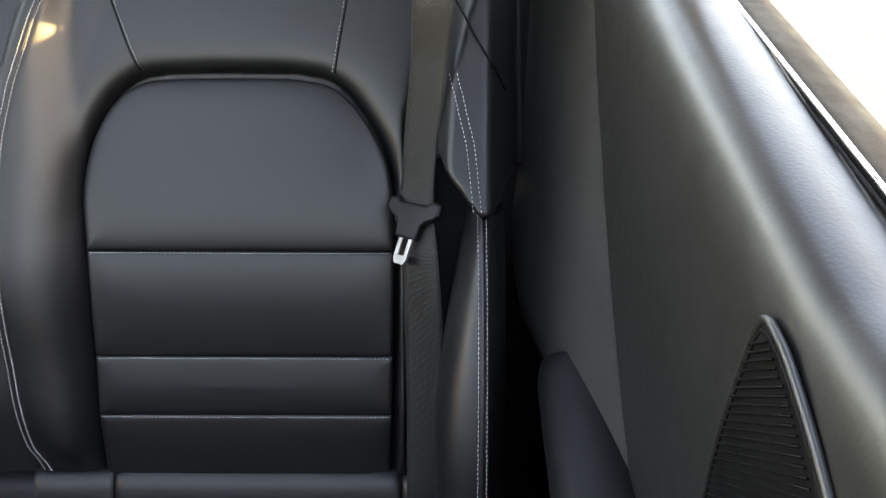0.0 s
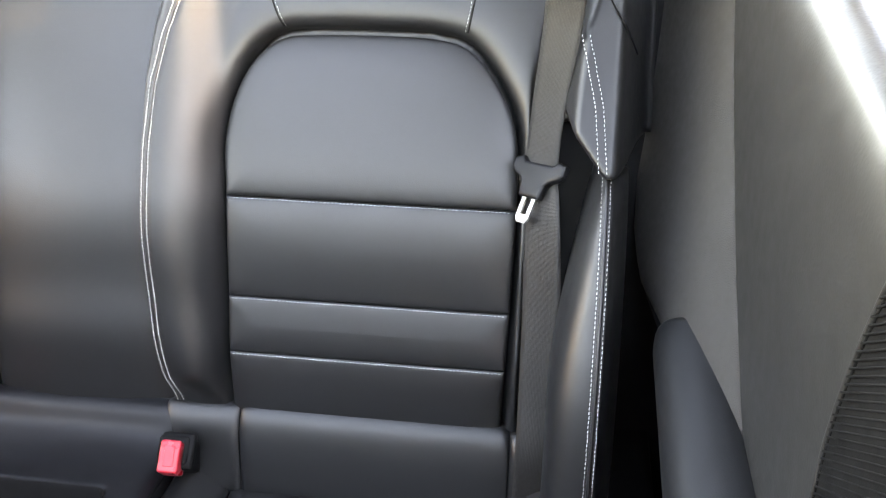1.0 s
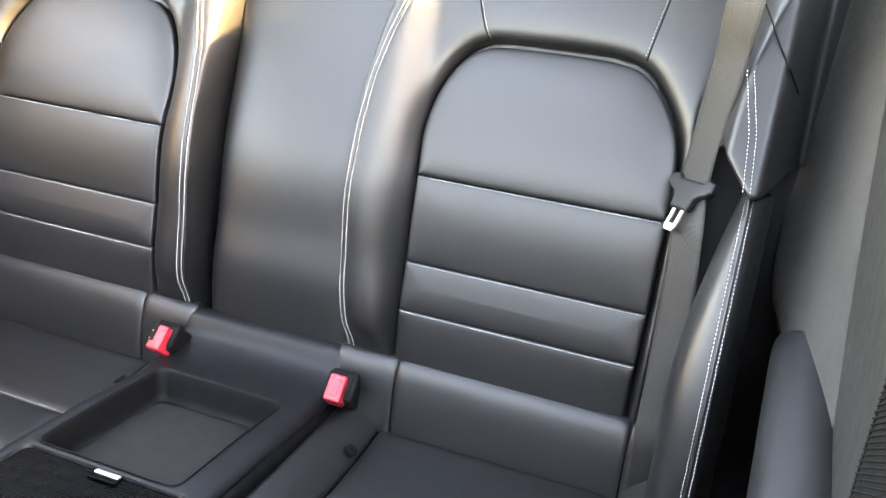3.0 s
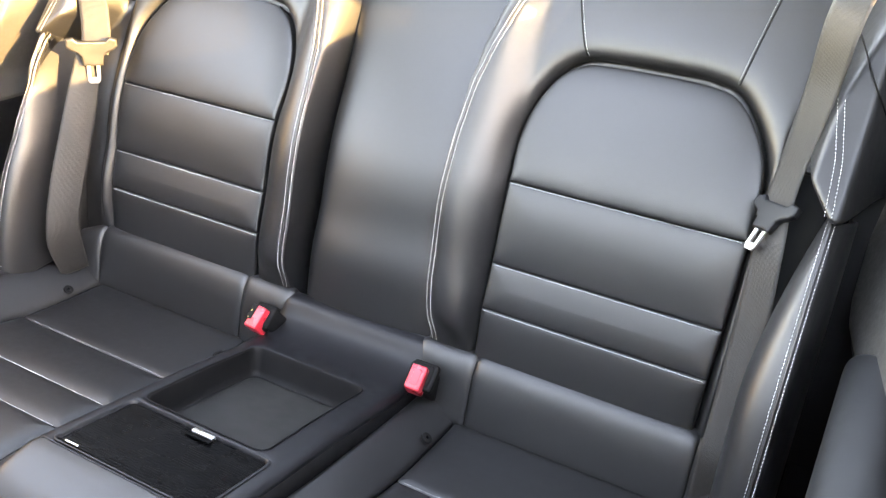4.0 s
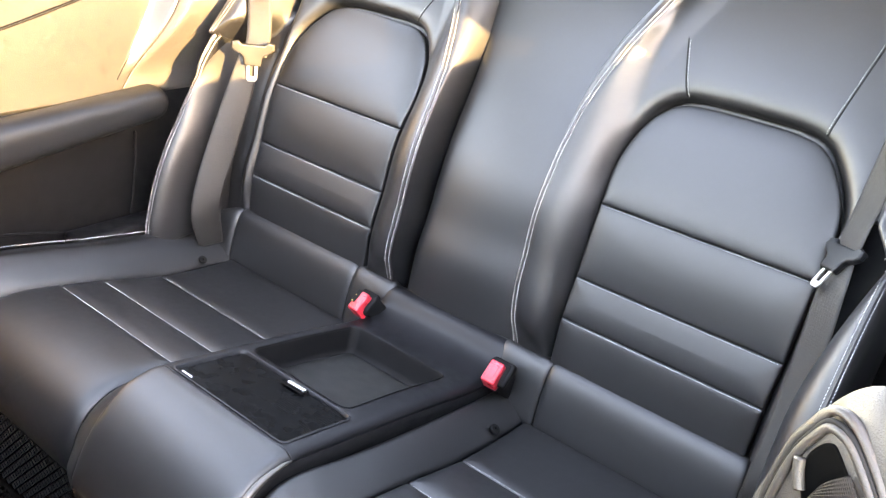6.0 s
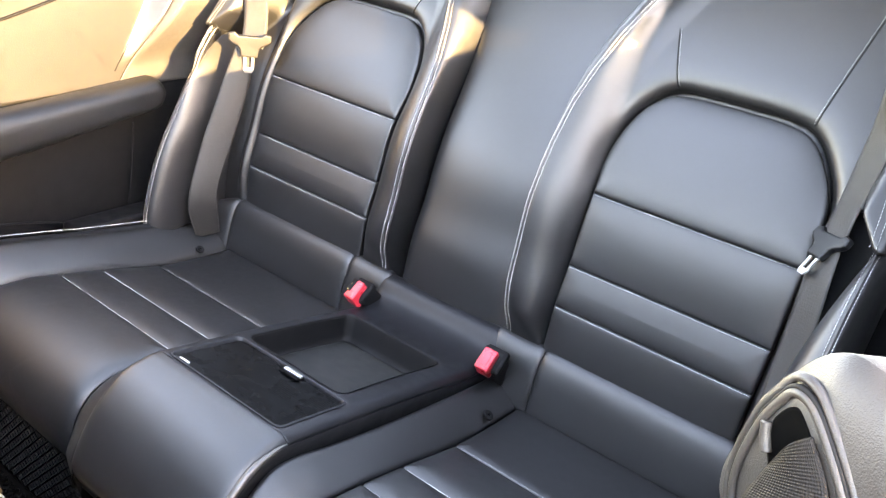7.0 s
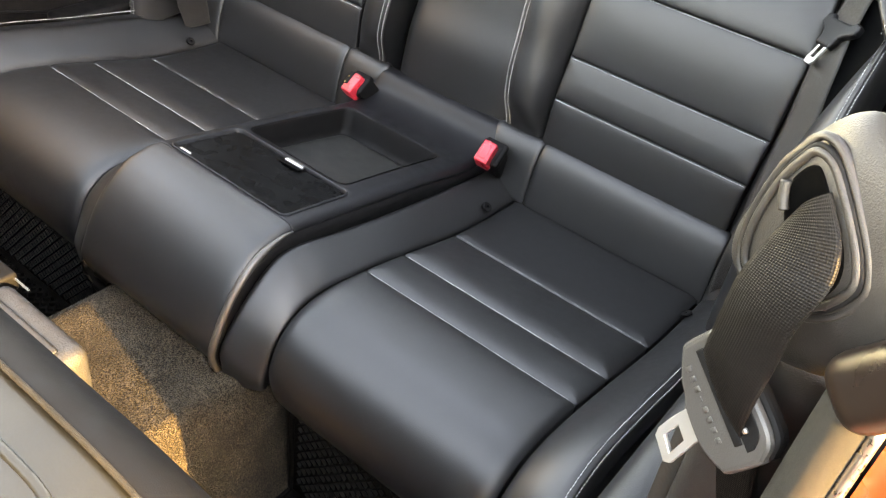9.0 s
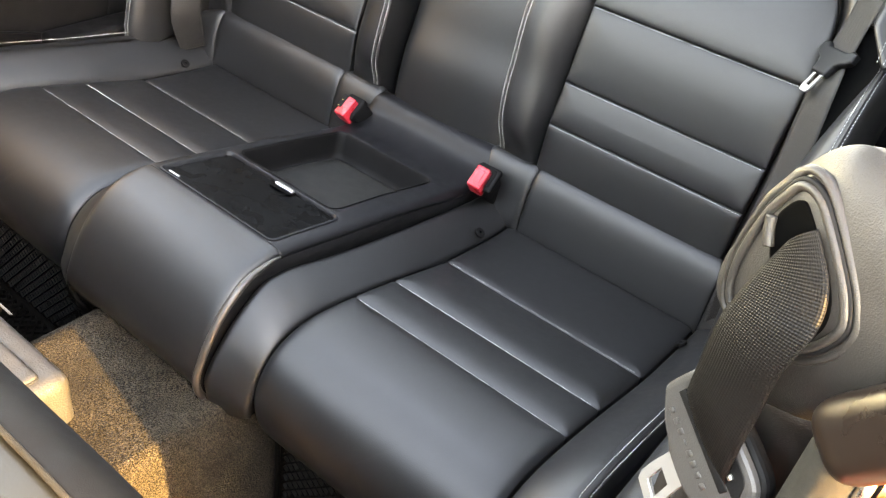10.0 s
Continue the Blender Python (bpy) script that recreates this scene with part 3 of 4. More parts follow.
def cushion(side):
    c, s = arc(WELL)
    up = (0, -0.35, 1)
    base = np.array([[(XC + side * a, y + 0.02, z - 0.022) for a in np.linspace(0.165, 0.655, 40)] for y, z in c[::4]])
    th = sheet("cushion", base, DARK, SEATS[side], up, thick=0.03)

    def well(p):
        return np.stack([XC + side * p[:, 0], np.interp(p[:, 1], s, c[:, 0]), np.interp(p[:, 1], s, c[:, 1])], 1)
    block("seat_base", (0.44, 0.46, 0.17), Matrix.Translation((XC + side * 0.40, -0.26, -0.275)), DARK, th, bevel=0.01)
    cut = [0.0] + [float(np.interp(-y, -c[:190, 0], s[:190])) for y in ((-0.228, -0.357, -0.442) if side > 0 else (-0.226, -0.351, -0.436))] + [float(s[-1])]
    heights = (0.0055, 0.0095, 0.0075, 0.0105)
    for k in range(4):
        loop = rounded_rect(0.212, 0.566, cut[k] + 0.0006, cut[k + 1] - 0.0006, 0.006)
        pad("seat_panel", loop, well, LEATHER, th, up, height=heights[k], soft=0.009 if k != 1 else 0.012, skirt=0.02, rings=24)
    for k in (1, 2, 3):
        q = np.stack([np.linspace(0.222, 0.556, 90), np.full(90, cut[k] + (-0.002 if k == 1 else 0.002))], 1)
        n = normals(well, q, up)
        stitching(well(q) + n * (0.0018 if k > 1 else 0.0010), n, th, r=0.00044 if k > 1 else 0.00028)

    # bolsters beside the well
    cr, sr = arc(RIDGE)

    def even(curve, n=170):
        """Points along a curve, the same share of them between any two of its given points."""
        k = np.array(curve)
        t = np.linspace(0, len(k) - 1, n)
        q = np.vstack([2 * k[0] - k[1], k, 2 * k[-1] - k[-2]])
        i = np.minimum(t.astype(int), len(k) - 2)
        u = (t - i)[:, None]
        a, b, c_, d = q[i], q[i + 1], q[i + 2], q[i + 3]
        return 0.5 * (2 * b + (c_ - a) * u + (2 * a - 5 * b + 4 * c_ - d) * u ** 2 + (3 * b - a - 3 * c_ + d) * u ** 3)

    def bolster(name, a0, k0, a1, k1, swell, ref, tuck=0.06):
        """A soft rounded strip between two lengthwise curves, tucked in along both edges."""
        e0, e1 = even(k0), even(k1)
        p0 = np.column_stack([np.full(len(e0), XC + side * a0), e0])
        p1 = np.column_stack([np.full(len(e1), XC + side * a1), e1])
        tan = np.gradient((p0 + p1) / 2, axis=0)
        n = np.cross(tan, p1 - p0)
        n /= np.linalg.norm(n, axis=1)[:, None]
        n *= np.sign((n @ np.array(ref)).sum())
        rows = [p0 - n * 0.02]
        for u in 0.5 - 0.5 * np.cos(np.linspace(0, math.pi, 23)):
            rise = swell * (4 * u * (1 - u)) + 0.005 * (1 - math.exp(-min(u, 1 - u) / tuck)) - 0.005
            rows.append(p0 * (1 - u) + p1 * u + n * rise)
        rows.append(p1 - n * 0.02)
        return sheet(name, np.array(rows), LEATHER, th, ref), p0, p1, n
    _, i0, i1, inn = bolster("inner_bolster", 0.152, INNER, 0.211, FOOT, 0.0025, up, 0.03)
    _, o0, o1, onn = bolster("outer_bolster", 0.567, WELL, 0.646, RIDGE, 0.008, up)
    bolster("outer_side", 0.650, RIDGE, 0.674, [(y, z - 0.16) for y, z in RIDGE], 0.005, (side, 0, 0.6))
    t = sr / sr[-1]
    keep = (t > 0.1) & (t < 0.9)
    for off, dz in ((0.640, 0.0075), (0.6485, 0.004)):
        q = np.stack([np.full(keep.sum(), XC + side * off), cr[keep, 0], cr[keep, 1] + dz], 1)
        stitching(q, np.tile((0.2 * side, -0.2, 1), (keep.sum(), 1)), th, pitch=0.0048, r=0.00042, lift=0.001)

    # roll at the foot of the backrest
    cq, sq = arc(ROLL)

    def roll(p):
        y = np.interp(p[:, 1], sq, cq[:, 0])
        z = np.interp(p[:, 1], sq, cq[:, 1])
        inboard = step((0.20 - p[:, 0]) / 0.05)
        bend = step((p[:, 0] - 0.555) / 0.10)
        return np.stack([XC + side * p[:, 0], y - 0.001 * inboard - (0.050 if side > 0 else 0.022) * bend, z - 0.024 * bend], 1)
    for a0, a1 in ((0.128, 0.2255), (0.2265, 0.5705), (0.5715, 0.650)):
        pad("rear_roll", rounded_rect(a0, a1, 0.0, float(sq[-1]), 0.003), roll, LEATHER, th, (0, -1, 0.6), height=0.005, soft=0.0045, skirt=0.02, rings=16)
    # press studs on the two bolsters
    for u, q0, q1, nn in ((0.78, i0, i1, inn), (0.14, o0, o1, onn)):
        k = int(np.argmin(np.abs(q0[:, 1] + 0.122)))
        p0, n0 = q0[k] * (1 - u) + q1[k] * u, nn[k]
        m = Vector(n0).to_track_quat("Z", "Y").to_matrix().to_4x4()
        m.translation = Vector(p0 + n0 * 0.0085)
        ring = [(0.0078 * math.cos(a), 0.0078 * math.sin(a)) for a in np.linspace(0, 2 * math.pi, 24, endpoint=False)]
        hole = [(0.0036 * math.cos(a), 0.0036 * math.sin(a)) for a in np.linspace(0, 2 * math.pi, 16, endpoint=False)]
        plate("press_stud", ring, m, 0.005, DARK, th, bevel=0.0012, holes=[hole], label="small round black press stud")
    return th


def outer_bolster(side):
    a_st = 0.657 if side > 0 else 0.646
    st = spline([(-0.02, 0.377), (-0.05, 0.358), (-0.10, 0.305), (-0.155, 0.21), (-0.188, 0.115), (-0.203, 0.01), (-0.20, -0.07)], 120)
    if side < 0:
        st[:, 0] += np.interp(st[:, 1], [-0.07, 0.0, 0.11, 0.21, 0.30, 0.36, 0.38], [0.0, 0.004, 0.018, 0.032, 0.032, 0.012, 0.0])
    zt = st[:, 1]
    tip = 0.048 * np.clip((zt - 0.17) / 0.20, 0, 1) ** 1.6
    inn = np.stack([0.628 + 0.6 * tip, np.minimum(back_y(np.minimum(zt, 0.345)) + 0.03, 0.10), np.minimum(zt, 0.345)], 1)
    mid = np.stack([np.full(120, a_st), st[:, 0], st[:, 1]], 1)
    o1 = mid + np.array((0.014, 0.010, -0.004))
    o2 = np.stack([np.full(120, a_st + 0.026), st[:, 0] + 0.09, st[:, 1] - 0.03], 1)
    grid = []
    for u in np.linspace(0, 1, 22):
        p1 = np.stack([(0.600 if side > 0 else 0.610) + tip, st[:, 0] + 0.05, zt], 1)
        p2 = np.stack([(0.606 if side > 0 else 0.624) + tip, st[:, 0] + 0.004, zt], 1)
        q = inn * (1 - u) ** 3 + p1 * 3 * u * (1 - u) ** 2 + p2 * 3 * u * u * (1 - u) + mid * u ** 3
        if side < 0:
            q[:, 2] += 0.050 * math.sqrt(1 - u) * np.clip((0.08 - zt) / 0.15, 0, 1)
        grid.append(q)
    for u in np.linspace(0, 1, 8)[1:]:
        grid.append(mid * (1 - u) + o1 * u + np.array((0, -0.005 * math.sin(math.pi * u), 0)))
    for u in np.linspace(0, 1, 8)[1:]:
        grid.append(o1 * (1 - u) + o2 * u + np.array((0.006 * math.sin(math.pi * u), 0, 0)))
    g = np.array(grid)
    g[..., 0] = XC + side * g[..., 0]
    th = sheet("side_bolster", g, LEATHER, SEATS[side], (0, -1, 0), thick=0.01)
    n = np.tile((-0.25 * side, -0.95, 0.15), (120, 1))
    for off, dy in ((-0.0035, -0.0012), (0.005, -0.0022)):
        q = np.stack([XC + side * (mid[:, 0] + off), mid[:, 1] + dy, mid[:, 2]], 1)
        stitching(q, n, th, pitch=0.0048, r=0.00042, lift=0.0012)
    tube("piping", np.stack([XC + side * (mid[:, 0] + 0.001), mid[:, 1] - 0.0002, mid[:, 2]], 1), 0.0022, LEATHER, th)
    return th


for sd in (1, -1):
    seat_back(sd)
    cushion(sd)
    outer_bolster(sd)
centre_back()

# ---- centre console between the cushions ----
CONSOLE = [(0.012, -0.004), (-0.004, 0.017), (-0.026, 0.015), (-0.048, -0.010), (-0.09, -0.020), (-0.14, -0.014), (-0.25, 0.010), (-0.384, 0.034), (-0.51, 0.056),
           (-0.545, 0.057), (-0.582, 0.046), (-0.622, 0.010), (-0.652, -0.040), (-0.662, -0.085), (-0.630, -0.150)]


def rear_console():
    th = thing("rear_console", (XC, -0.35, -0.19), "black rear centre console with open tray and roller shutter", "console")
    c, s = arc(CONSOLE, 400)
    x0, x1 = -0.158, 0.130

    def surf(p):
        y, z = np.interp(p[:, 1], s, c[:, 0]), np.interp(p[:, 1], s, c[:, 1])
        edge = np.minimum(p[:, 0] - x0, x1 - p[:, 0])
        drop = 0.014 * np.exp(-np.maximum(edge, 0) / 0.0055) * step((0.1 + s[-1] - p[:, 1]) / 0.1)
        return np.stack([p[:, 0], y, z - drop], 1)
    at_y = lambda y: float(np.interp(-y, -c[:260, 0], s[:260]))
    tray = rounded_rect(-0.128, 0.083, at_y(-0.135), at_y(-0.372), 0.016)
    cover = rounded_rect(-0.131, 0.104, at_y(-0.384), at_y(-0.512), 0.010)
    us = np.linspace(x0, x1, 130)
    vs = np.linspace(0, float(s[-1]), 300)
    q = np.array([[(u, v) for u in us] for v in vs]).reshape(-1, 2)
    d = np.minimum(edge_distance(q, tray), edge_distance(q, cover))
    p = surf(q)
    p[:, 2] -= 0.003 * np.exp(-np.maximum(d, 0) / 0.003)
    cut = int(np.argmax(vs > at_y(-0.519)))
    g, keep = p.reshape(300, 130, 3), (d > -0.0025).reshape(300, 130)
    sheet("console_body", g[:cut + 1], PLASTIC, th, (0, -0.3, 1), keep=keep[:cut + 1].ravel(), thick=0.006)
    sheet("hood", g[cut:], LEATHER, th, (0, -0.3, 1), thick=0.006, label="rounded black leather hood of the console")
    # sides, coloured darker than the top for the shade in the gaps
    for x, sd in ((x0, -1), (x1, 1)):
        e = surf(np.stack([np.full(120, x), np.linspace(0, float(s[-1]), 120)], 1))
        g = np.array([e, e + (0, 0, -0.02), e + (0, 0.01, -0.05)])
        sheet("console_side", g, DARK, th, (sd, 0, 0), thick=0.004)
    # tray with round corners
    nrm = lambda pts: normals(surf, pts, (0, -0.3, 1))
    cen = (tray.min(0) + tray.max(0)) / 2
    rows = []
    for grow, deep in ((1.012, -0.0005), (1.004, 0.0004), (0.998, -0.0012), (0.988, -0.006), (0.977, -0.02), (0.965, -0.036), (0.95, -0.044), (0.92, -0.0475), (0.6, -0.048), (0.3, -0.048), (0.02, -0.048)):
        pts = cen + (tray - cen) * grow
        rows.append(surf(pts) + nrm(pts) * deep)
    sheet("tray", np.array(rows), DARK, th, (0, -0.3, 1), closed=True, label="open black storage tray")
    mat_loop = cen + (tray - cen) * 0.91
    base = lambda pts: surf(pts) - nrm(pts) * 0.0465
    pad("tray_mat", mat_loop, base, LINER, th, (0, -0.3, 1), height=0.0015, soft=0.002, skirt=0.001, rings=6, label="flat rubber tray mat")
    # roller shutter: frame and slats
    cc = (cover.min(0) + cover.max(0)) / 2
    rows = []
    for grow, deep in ((1.03, 0.0005), (1.015, 0.002), (1.0, 0.001), (0.985, -0.004)):
        pts = cc + (cover - cc) * grow
        rows.append(surf(pts) + nrm(pts) * deep)
    sheet("shutter_frame", np.array(rows), PLASTIC, th, (0, -0.3, 1), closed=True)
    shutter = pad("roller_shutter", cc + (cover - cc) * 0.985, lambda p_: surf(p_) - nrm(p_) * 0.004, GLOSS, th, (0, -0.3, 1), height=0.0003, soft=0.002, skirt=0.004,
                  rings=8, label="glossy black roller shutter")
    v0, v1 = cover[:, 1].min() + 0.003, cover[:, 1].max() - 0.003
    count = 30
    for k in range(count):
        v = v0 + (v1 - v0) * (k + 0.5) / count
        hw = (v1 - v0) / count * 0.46
        g = np.array([[(u, v + hw * w) for u in np.linspace(-0.126, 0.099, 24)] for w in np.linspace(-1, 1, 6)])
        flat = g.reshape(-1, 2)
        w = np.repeat(np.linspace(-1, 1, 6), 24)
        ph = np.tile(np.linspace(0, 9, 24), 6)
        hgt = -0.0034 + 0.0006 * (1 - w * w) + 0.00020 * np.sin(ph + k * 0.9)
        pos = surf(flat) + nrm(flat) * hgt[:, None]
        sheet("slat", pos.reshape(6, 24, 3), GLOSS, shutter, (0, -0.3, 1))
    # handle on the shutter's rear edge
    hv = at_y(-0.391)
    hp = surf(np.array([[0.0, hv]]))[0]
    hn = Vector(nrm(np.array([[0.0, hv]]))[0])
    fwd = Vector((0, -1, 0.17)).normalized()
    m = axes(Vector((1, 0, 0)), fwd, hn, Vector(hp) + hn * 0.001)
    block("handle", (0.036, 0.008, 0.005), m, CHROME, shutter, bevel=0.0022, label="chrome shutter pull")
    block("latch", (0.040, 0.008, 0.004), m @ Matrix.Translation((0, 0.009, -0.001)), GLOSS, shutter, bevel=0.0015)
    # Small bright bar added as a glint by the shutter's front corner.
    fv = at_y(-0.507)
    fp = surf(np.array([[-0.105, fv]]))[0]
    block("glint_bar", (0.022, 0.003, 0.0025), axes(Vector((1, 0, 0)), fwd, hn, Vector(fp) + hn * 0.0005), CHROME, th, bevel=0.001)
    # edge trim along the near side, coloured lighter brown for its bronze glint
    vv = np.linspace(at_y(-0.50) + 0.02, float(s[-1]) - 0.03, 140)
    e = surf(np.stack([np.full(140, x1 + 0.002), vv], 1)) + np.array((0, 0, 0.005))
    tube("edge_trim", e, 0.0055 * np.sqrt(np.clip(np.linspace(0, 4, 140), 0.02, 1)), SATIN, th, sides=12)
    return th


rear_console()


def belt_buckle(x, lean, label):
    th = thing("belt_buckle", (x, -0.07, -0.03), label, "seat belt buckle", "rear belt buckles")
    m = Matrix.Translation((x, -0.079, -0.008)) @ pose(0, 0, 0, 38, 4 * lean, 6 * lean) @ Matrix.Scale(1.25, 4)
    block("housing", (0.032, 0.030, 0.060), m @ Matrix.Translation((0, 0.004, -0.018)), DARK, th, bevel=0.006, seg=4)
    block("collar", (0.034, 0.036, 0.012), m @ Matrix.Translation((0.003 * lean, 0.004, 0.004)), DARK, th, bevel=0.005, seg=4)
    block("release_button", (0.0205, 0.032, 0.026), m @ Matrix.Translation((0, -0.004, 0.010)), RED, th, bevel=0.0035, seg=4, label="bright red release button")
    if lean > 0:
        block("button_dimple", (0.010, 0.020, 0.002), m @ Matrix.Translation((0, -0.004, 0.0228)), RED, th, bevel=0.0009)
    else:
        slot = block("slot", (0.0085, 0.021, 0.0275), m @ Matrix.Translation((-0.0075, 0.001, 0.0104)), DARK, th, bevel=0.001, label="dark tongue slot")
        for k in (-1, 1):
            block("contact", (0.0016, 0.0022, 0.001), m @ Matrix.Translation((-0.0082, -0.003 + 0.0050 * k, 0.0243)), BRASS, slot, bevel=0.0006)
    return th


belt_buckle(XC + 0.160, 1, "red-buttoned black seat belt buckle between console and cushion")
belt_buckle(XC - 0.140, -1, "red-buttoned black seat belt buckle between console and cushion")


def tongue_plates(m, parent, handle_mat, big=1.0):
    """Latch tongue in its own plane: x across, y towards the tip; plastic grip and steel plate."""
    b = big
    grip = [(-0.034, -0.015), (-0.0345, -0.008), (-0.030, -0.004), (-0.020, 0.000), (-0.0140, 0.006), (-0.0120, 0.018), (0.0120, 0.018), (0.0140, 0.006), (0.020, 0.000),
            (0.030, -0.004), (0.0345, -0.008), (0.034, -0.015), (0.027, -0.0165), (0.021, -0.0115), (-0.021, -0.0115), (-0.027, -0.0165)]
    grip = [(x * b * 0.93, y * b) for x, y in grip]
    tongue = plate("tongue", grip, m, 0.011, handle_mat, parent, bevel=0.0035, label="grey plastic latch tongue")
    loop = [(-0.0085, 0.0), (0.0085, 0.0), (0.0085, 0.042), (0.0055, 0.047), (-0.0055, 0.047), (-0.0085, 0.042)]
    hole = [(-0.0045, 0.018), (0.0045, 0.018), (0.0045, 0.039), (-0.0045, 0.039)]
    plate("metal_plate", [(x * b, y * b) for x, y in loop], m, 0.003, ZINC, tongue, bevel=0.0006, holes=[[(x * b, y * b) for x, y in hole]], label="slotted steel latch plate")
    return tongue


def rear_belt(side):
    th = thing("rear_seat_belt", (XC + side * 0.595, -0.09, -0.06), "black woven seat belt with grey latch tongue hanging down", "seat belt", "rear seat belts")
    X = lambda a: XC + side * a
    ac = lambda x, y, z: (side * x, y, z)
    if side > 0:
        tip, head, x = Vector((X(0.568), 0.000, 0.296)), Vector((X(0.588), 0.036, 0.350)), Vector((0.72, -0.66, 0.18))
        top = [(X(0.640), 0.20, 0.70), (X(0.612), 0.075, 0.60), (X(0.604), 0.070, 0.50), (X(0.595), 0.065, 0.42), (X(0.590), 0.045, 0.362), (X(0.588), 0.03, 0.345)]
        low = [(X(0.588), 0.030, 0.350), (X(0.595), 0.0, 0.30), (X(0.600), -0.025, 0.2), (X(0.602), -0.052, 0.1), (X(0.602), -0.072, 0.02), (X(0.600), -0.058, -0.06)]
        ribbon("webbing", low, [ac(0.8, -0.6, 0), ac(0.85, -0.5, 0), ac(0.9, -0.4, 0), ac(0.95, -0.3, 0), ac(0.97, -0.2, 0), ac(1, 0, 0)], 0.046, REAR_BELT, th)
    else:
        # this strap lies flat on the wing of its seat
        tip, head, x = Vector((X(0.570), 0.004, 0.290)), Vector((X(0.569), 0.006, 0.360)), Vector((-0.62, -0.76, 0.15))
        top = [(X(0.640), 0.17, 0.70), (X(0.621), 0.045, 0.60), (X(0.604), 0.040, 0.50), (X(0.592), 0.035, 0.42), (X(0.580), 0.022, 0.375), (X(0.573), 0.008, 0.350)]
        strap("webbing", [(-0.610, -0.012, 0.352), (-0.612, -0.021, 0.331), (-0.612, -0.062, 0.238), (-0.612, -0.108, 0.125), (-0.612, -0.131, 0.030), (-0.618, -0.108, -0.055)],
              [(-0.582, 0.014, 0.345), (-0.585, 0.009, 0.305), (-0.585, -0.005, 0.252), (-0.585, -0.042, 0.150), (-0.586, -0.075, 0.054), (-0.600, -0.058, -0.050)],
              0.05, REAR_BELT, th, (0.78, -0.62, 0.1))
    ribbon("webbing", top, [ac(0.97, -0.2, 0), ac(0.97, -0.2, 0), ac(0.95, -0.3, 0), ac(0.85, -0.5, 0), ac(0.7, -0.7, 0), ac(0.75, -0.65, 0)], 0.048, REAR_BELT, th)
    y = (tip - head).normalized()
    x = (x - x.dot(y) * y).normalized()
    z = x.cross(y)
    m = axes(x, y, z, head + y * 0.004 + Vector((0, -0.006, 0)))
    tongue_plates(m, th, DULL if side < 0 else PLASTIC, big=1.08 if side > 0 else 1.22)
    return th


for sd in (1, -1):
    rear_belt(sd)

# ---- side trim ----
def side_panel(side):
    near = side > 0
    th = thing("wall_near" if near else "wall_far", (XC + side * 0.78, -0.4, -0.36), "black grained side trim with padded armrest beside the rear seat",
               "side trim", "side trims", "structure")
    prof = spline([(0.795, -0.36), (0.785, -0.1), (0.775, 0.1), (0.772, 0.25), (0.771, 0.38), (0.771, 0.47), (0.772, 0.53), (0.7745, 0.556), (0.781, 0.574), (0.791, 0.5835),
                   (0.806, 0.5875), (0.824, 0.5860), (0.842, 0.5815), (0.850, 0.576)], 140)
    z = prof[:, 1]
    if near:
        turn = np.clip(0.204 - (0.58 - z) * 1.5, -0.60, 0.3)
        proud, wide = 0.0 * z, 0.005
    else:
        turn = np.clip(-0.06 - (0.47 - z) * 0.63, -0.60, 0.2)
        proud, wide = 0.066 * step((z - 0.27) / 0.14) * step((0.64 - z) / 0.1), 0.05
    rows = []
    for k in np.r_[np.linspace(0, 1, 110), np.linspace(1, 2, 14)[1:], np.linspace(2, 3, 60)[1:]]:
        y = np.where(k < 1, -0.785 + (turn + 0.785) * k, np.where(k < 2, turn + wide * (k - 1), turn + wide + (0.62 - turn - wide) * (k - 2)))
        lean = np.minimum(0.22 * np.maximum(y - turn, 0), 0.07) * step((z - 0.12) / 0.14) * step((0.60 - z) / 0.05) if near else 0.0
        a = prof[:, 0] - lean - proud * float(step(np.array(k - 1.0))) - 0.022 * step((-0.70 - y) / 0.10)
        rows.append(np.stack([XC + side * a, y, z + 0.125 * np.maximum(y + 0.4, -0.09) * step((z - 0.3) / 0.27)], 1))
    rows = np.array(rows)
    cut = int(np.argmax(z > 0.235))
    crease = 117
    sheet("upper_trim", rows[:crease + 1, cut:], TRIM, th, (-side, 0, 0.3), thick=0.02)
    sheet("quarter_trim", rows[crease:, cut:], QUARTER, th, (-side, 0, 0.3), thick=0.02, label="matt grey-black quarter trim beside the seat")
    # The same trim under the armrest, coloured darker for the shade there.
    sheet("lower_trim_shaded", rows[:, :cut + 1] + np.array((side * 0.001, 0, 0)), DARK, th, (-side, 0, 0.3), thick=0.02)
    # armrest
    ya = np.r_[np.linspace(-0.80, -0.12, 80)[:-1], np.linspace(-0.12, -0.092, 16)]
    ring = []
    for k in np.linspace(0, 2 * math.pi, 40, endpoint=False):
        cx, cz = math.cos(k), math.sin(k)
        ring.append((0.040 * math.copysign(abs(cx) ** 0.75, cx), 0.045 * math.copysign(abs(cz) ** 0.7, cz)))
    ring = np.array(ring)
    g = []
    for y in ya:
        end = np.clip((-0.092 - y) / 0.024, 0, 1)
        sc = math.sqrt(max(1 - (1 - end) ** 2, 0.0)) * 0.92 + 0.08
        z = 0.228 + (0.05 if near else 0.11) * (y + 0.10)
        sc *= float(np.interp(-y, [0.1, 0.45], [0.75, 1.0]))
        g.append(np.stack([XC + side * (0.748 - ring[:, 0] * (0.5 + 0.5 * sc)), np.full(40, y), z + ring[:, 1] * sc + (0.012 if near else 0)], 1))
    g.insert(0, np.tile(g[0].mean(0), (40, 1)))
    g.append(np.tile(g[-1].mean(0), (40, 1)))
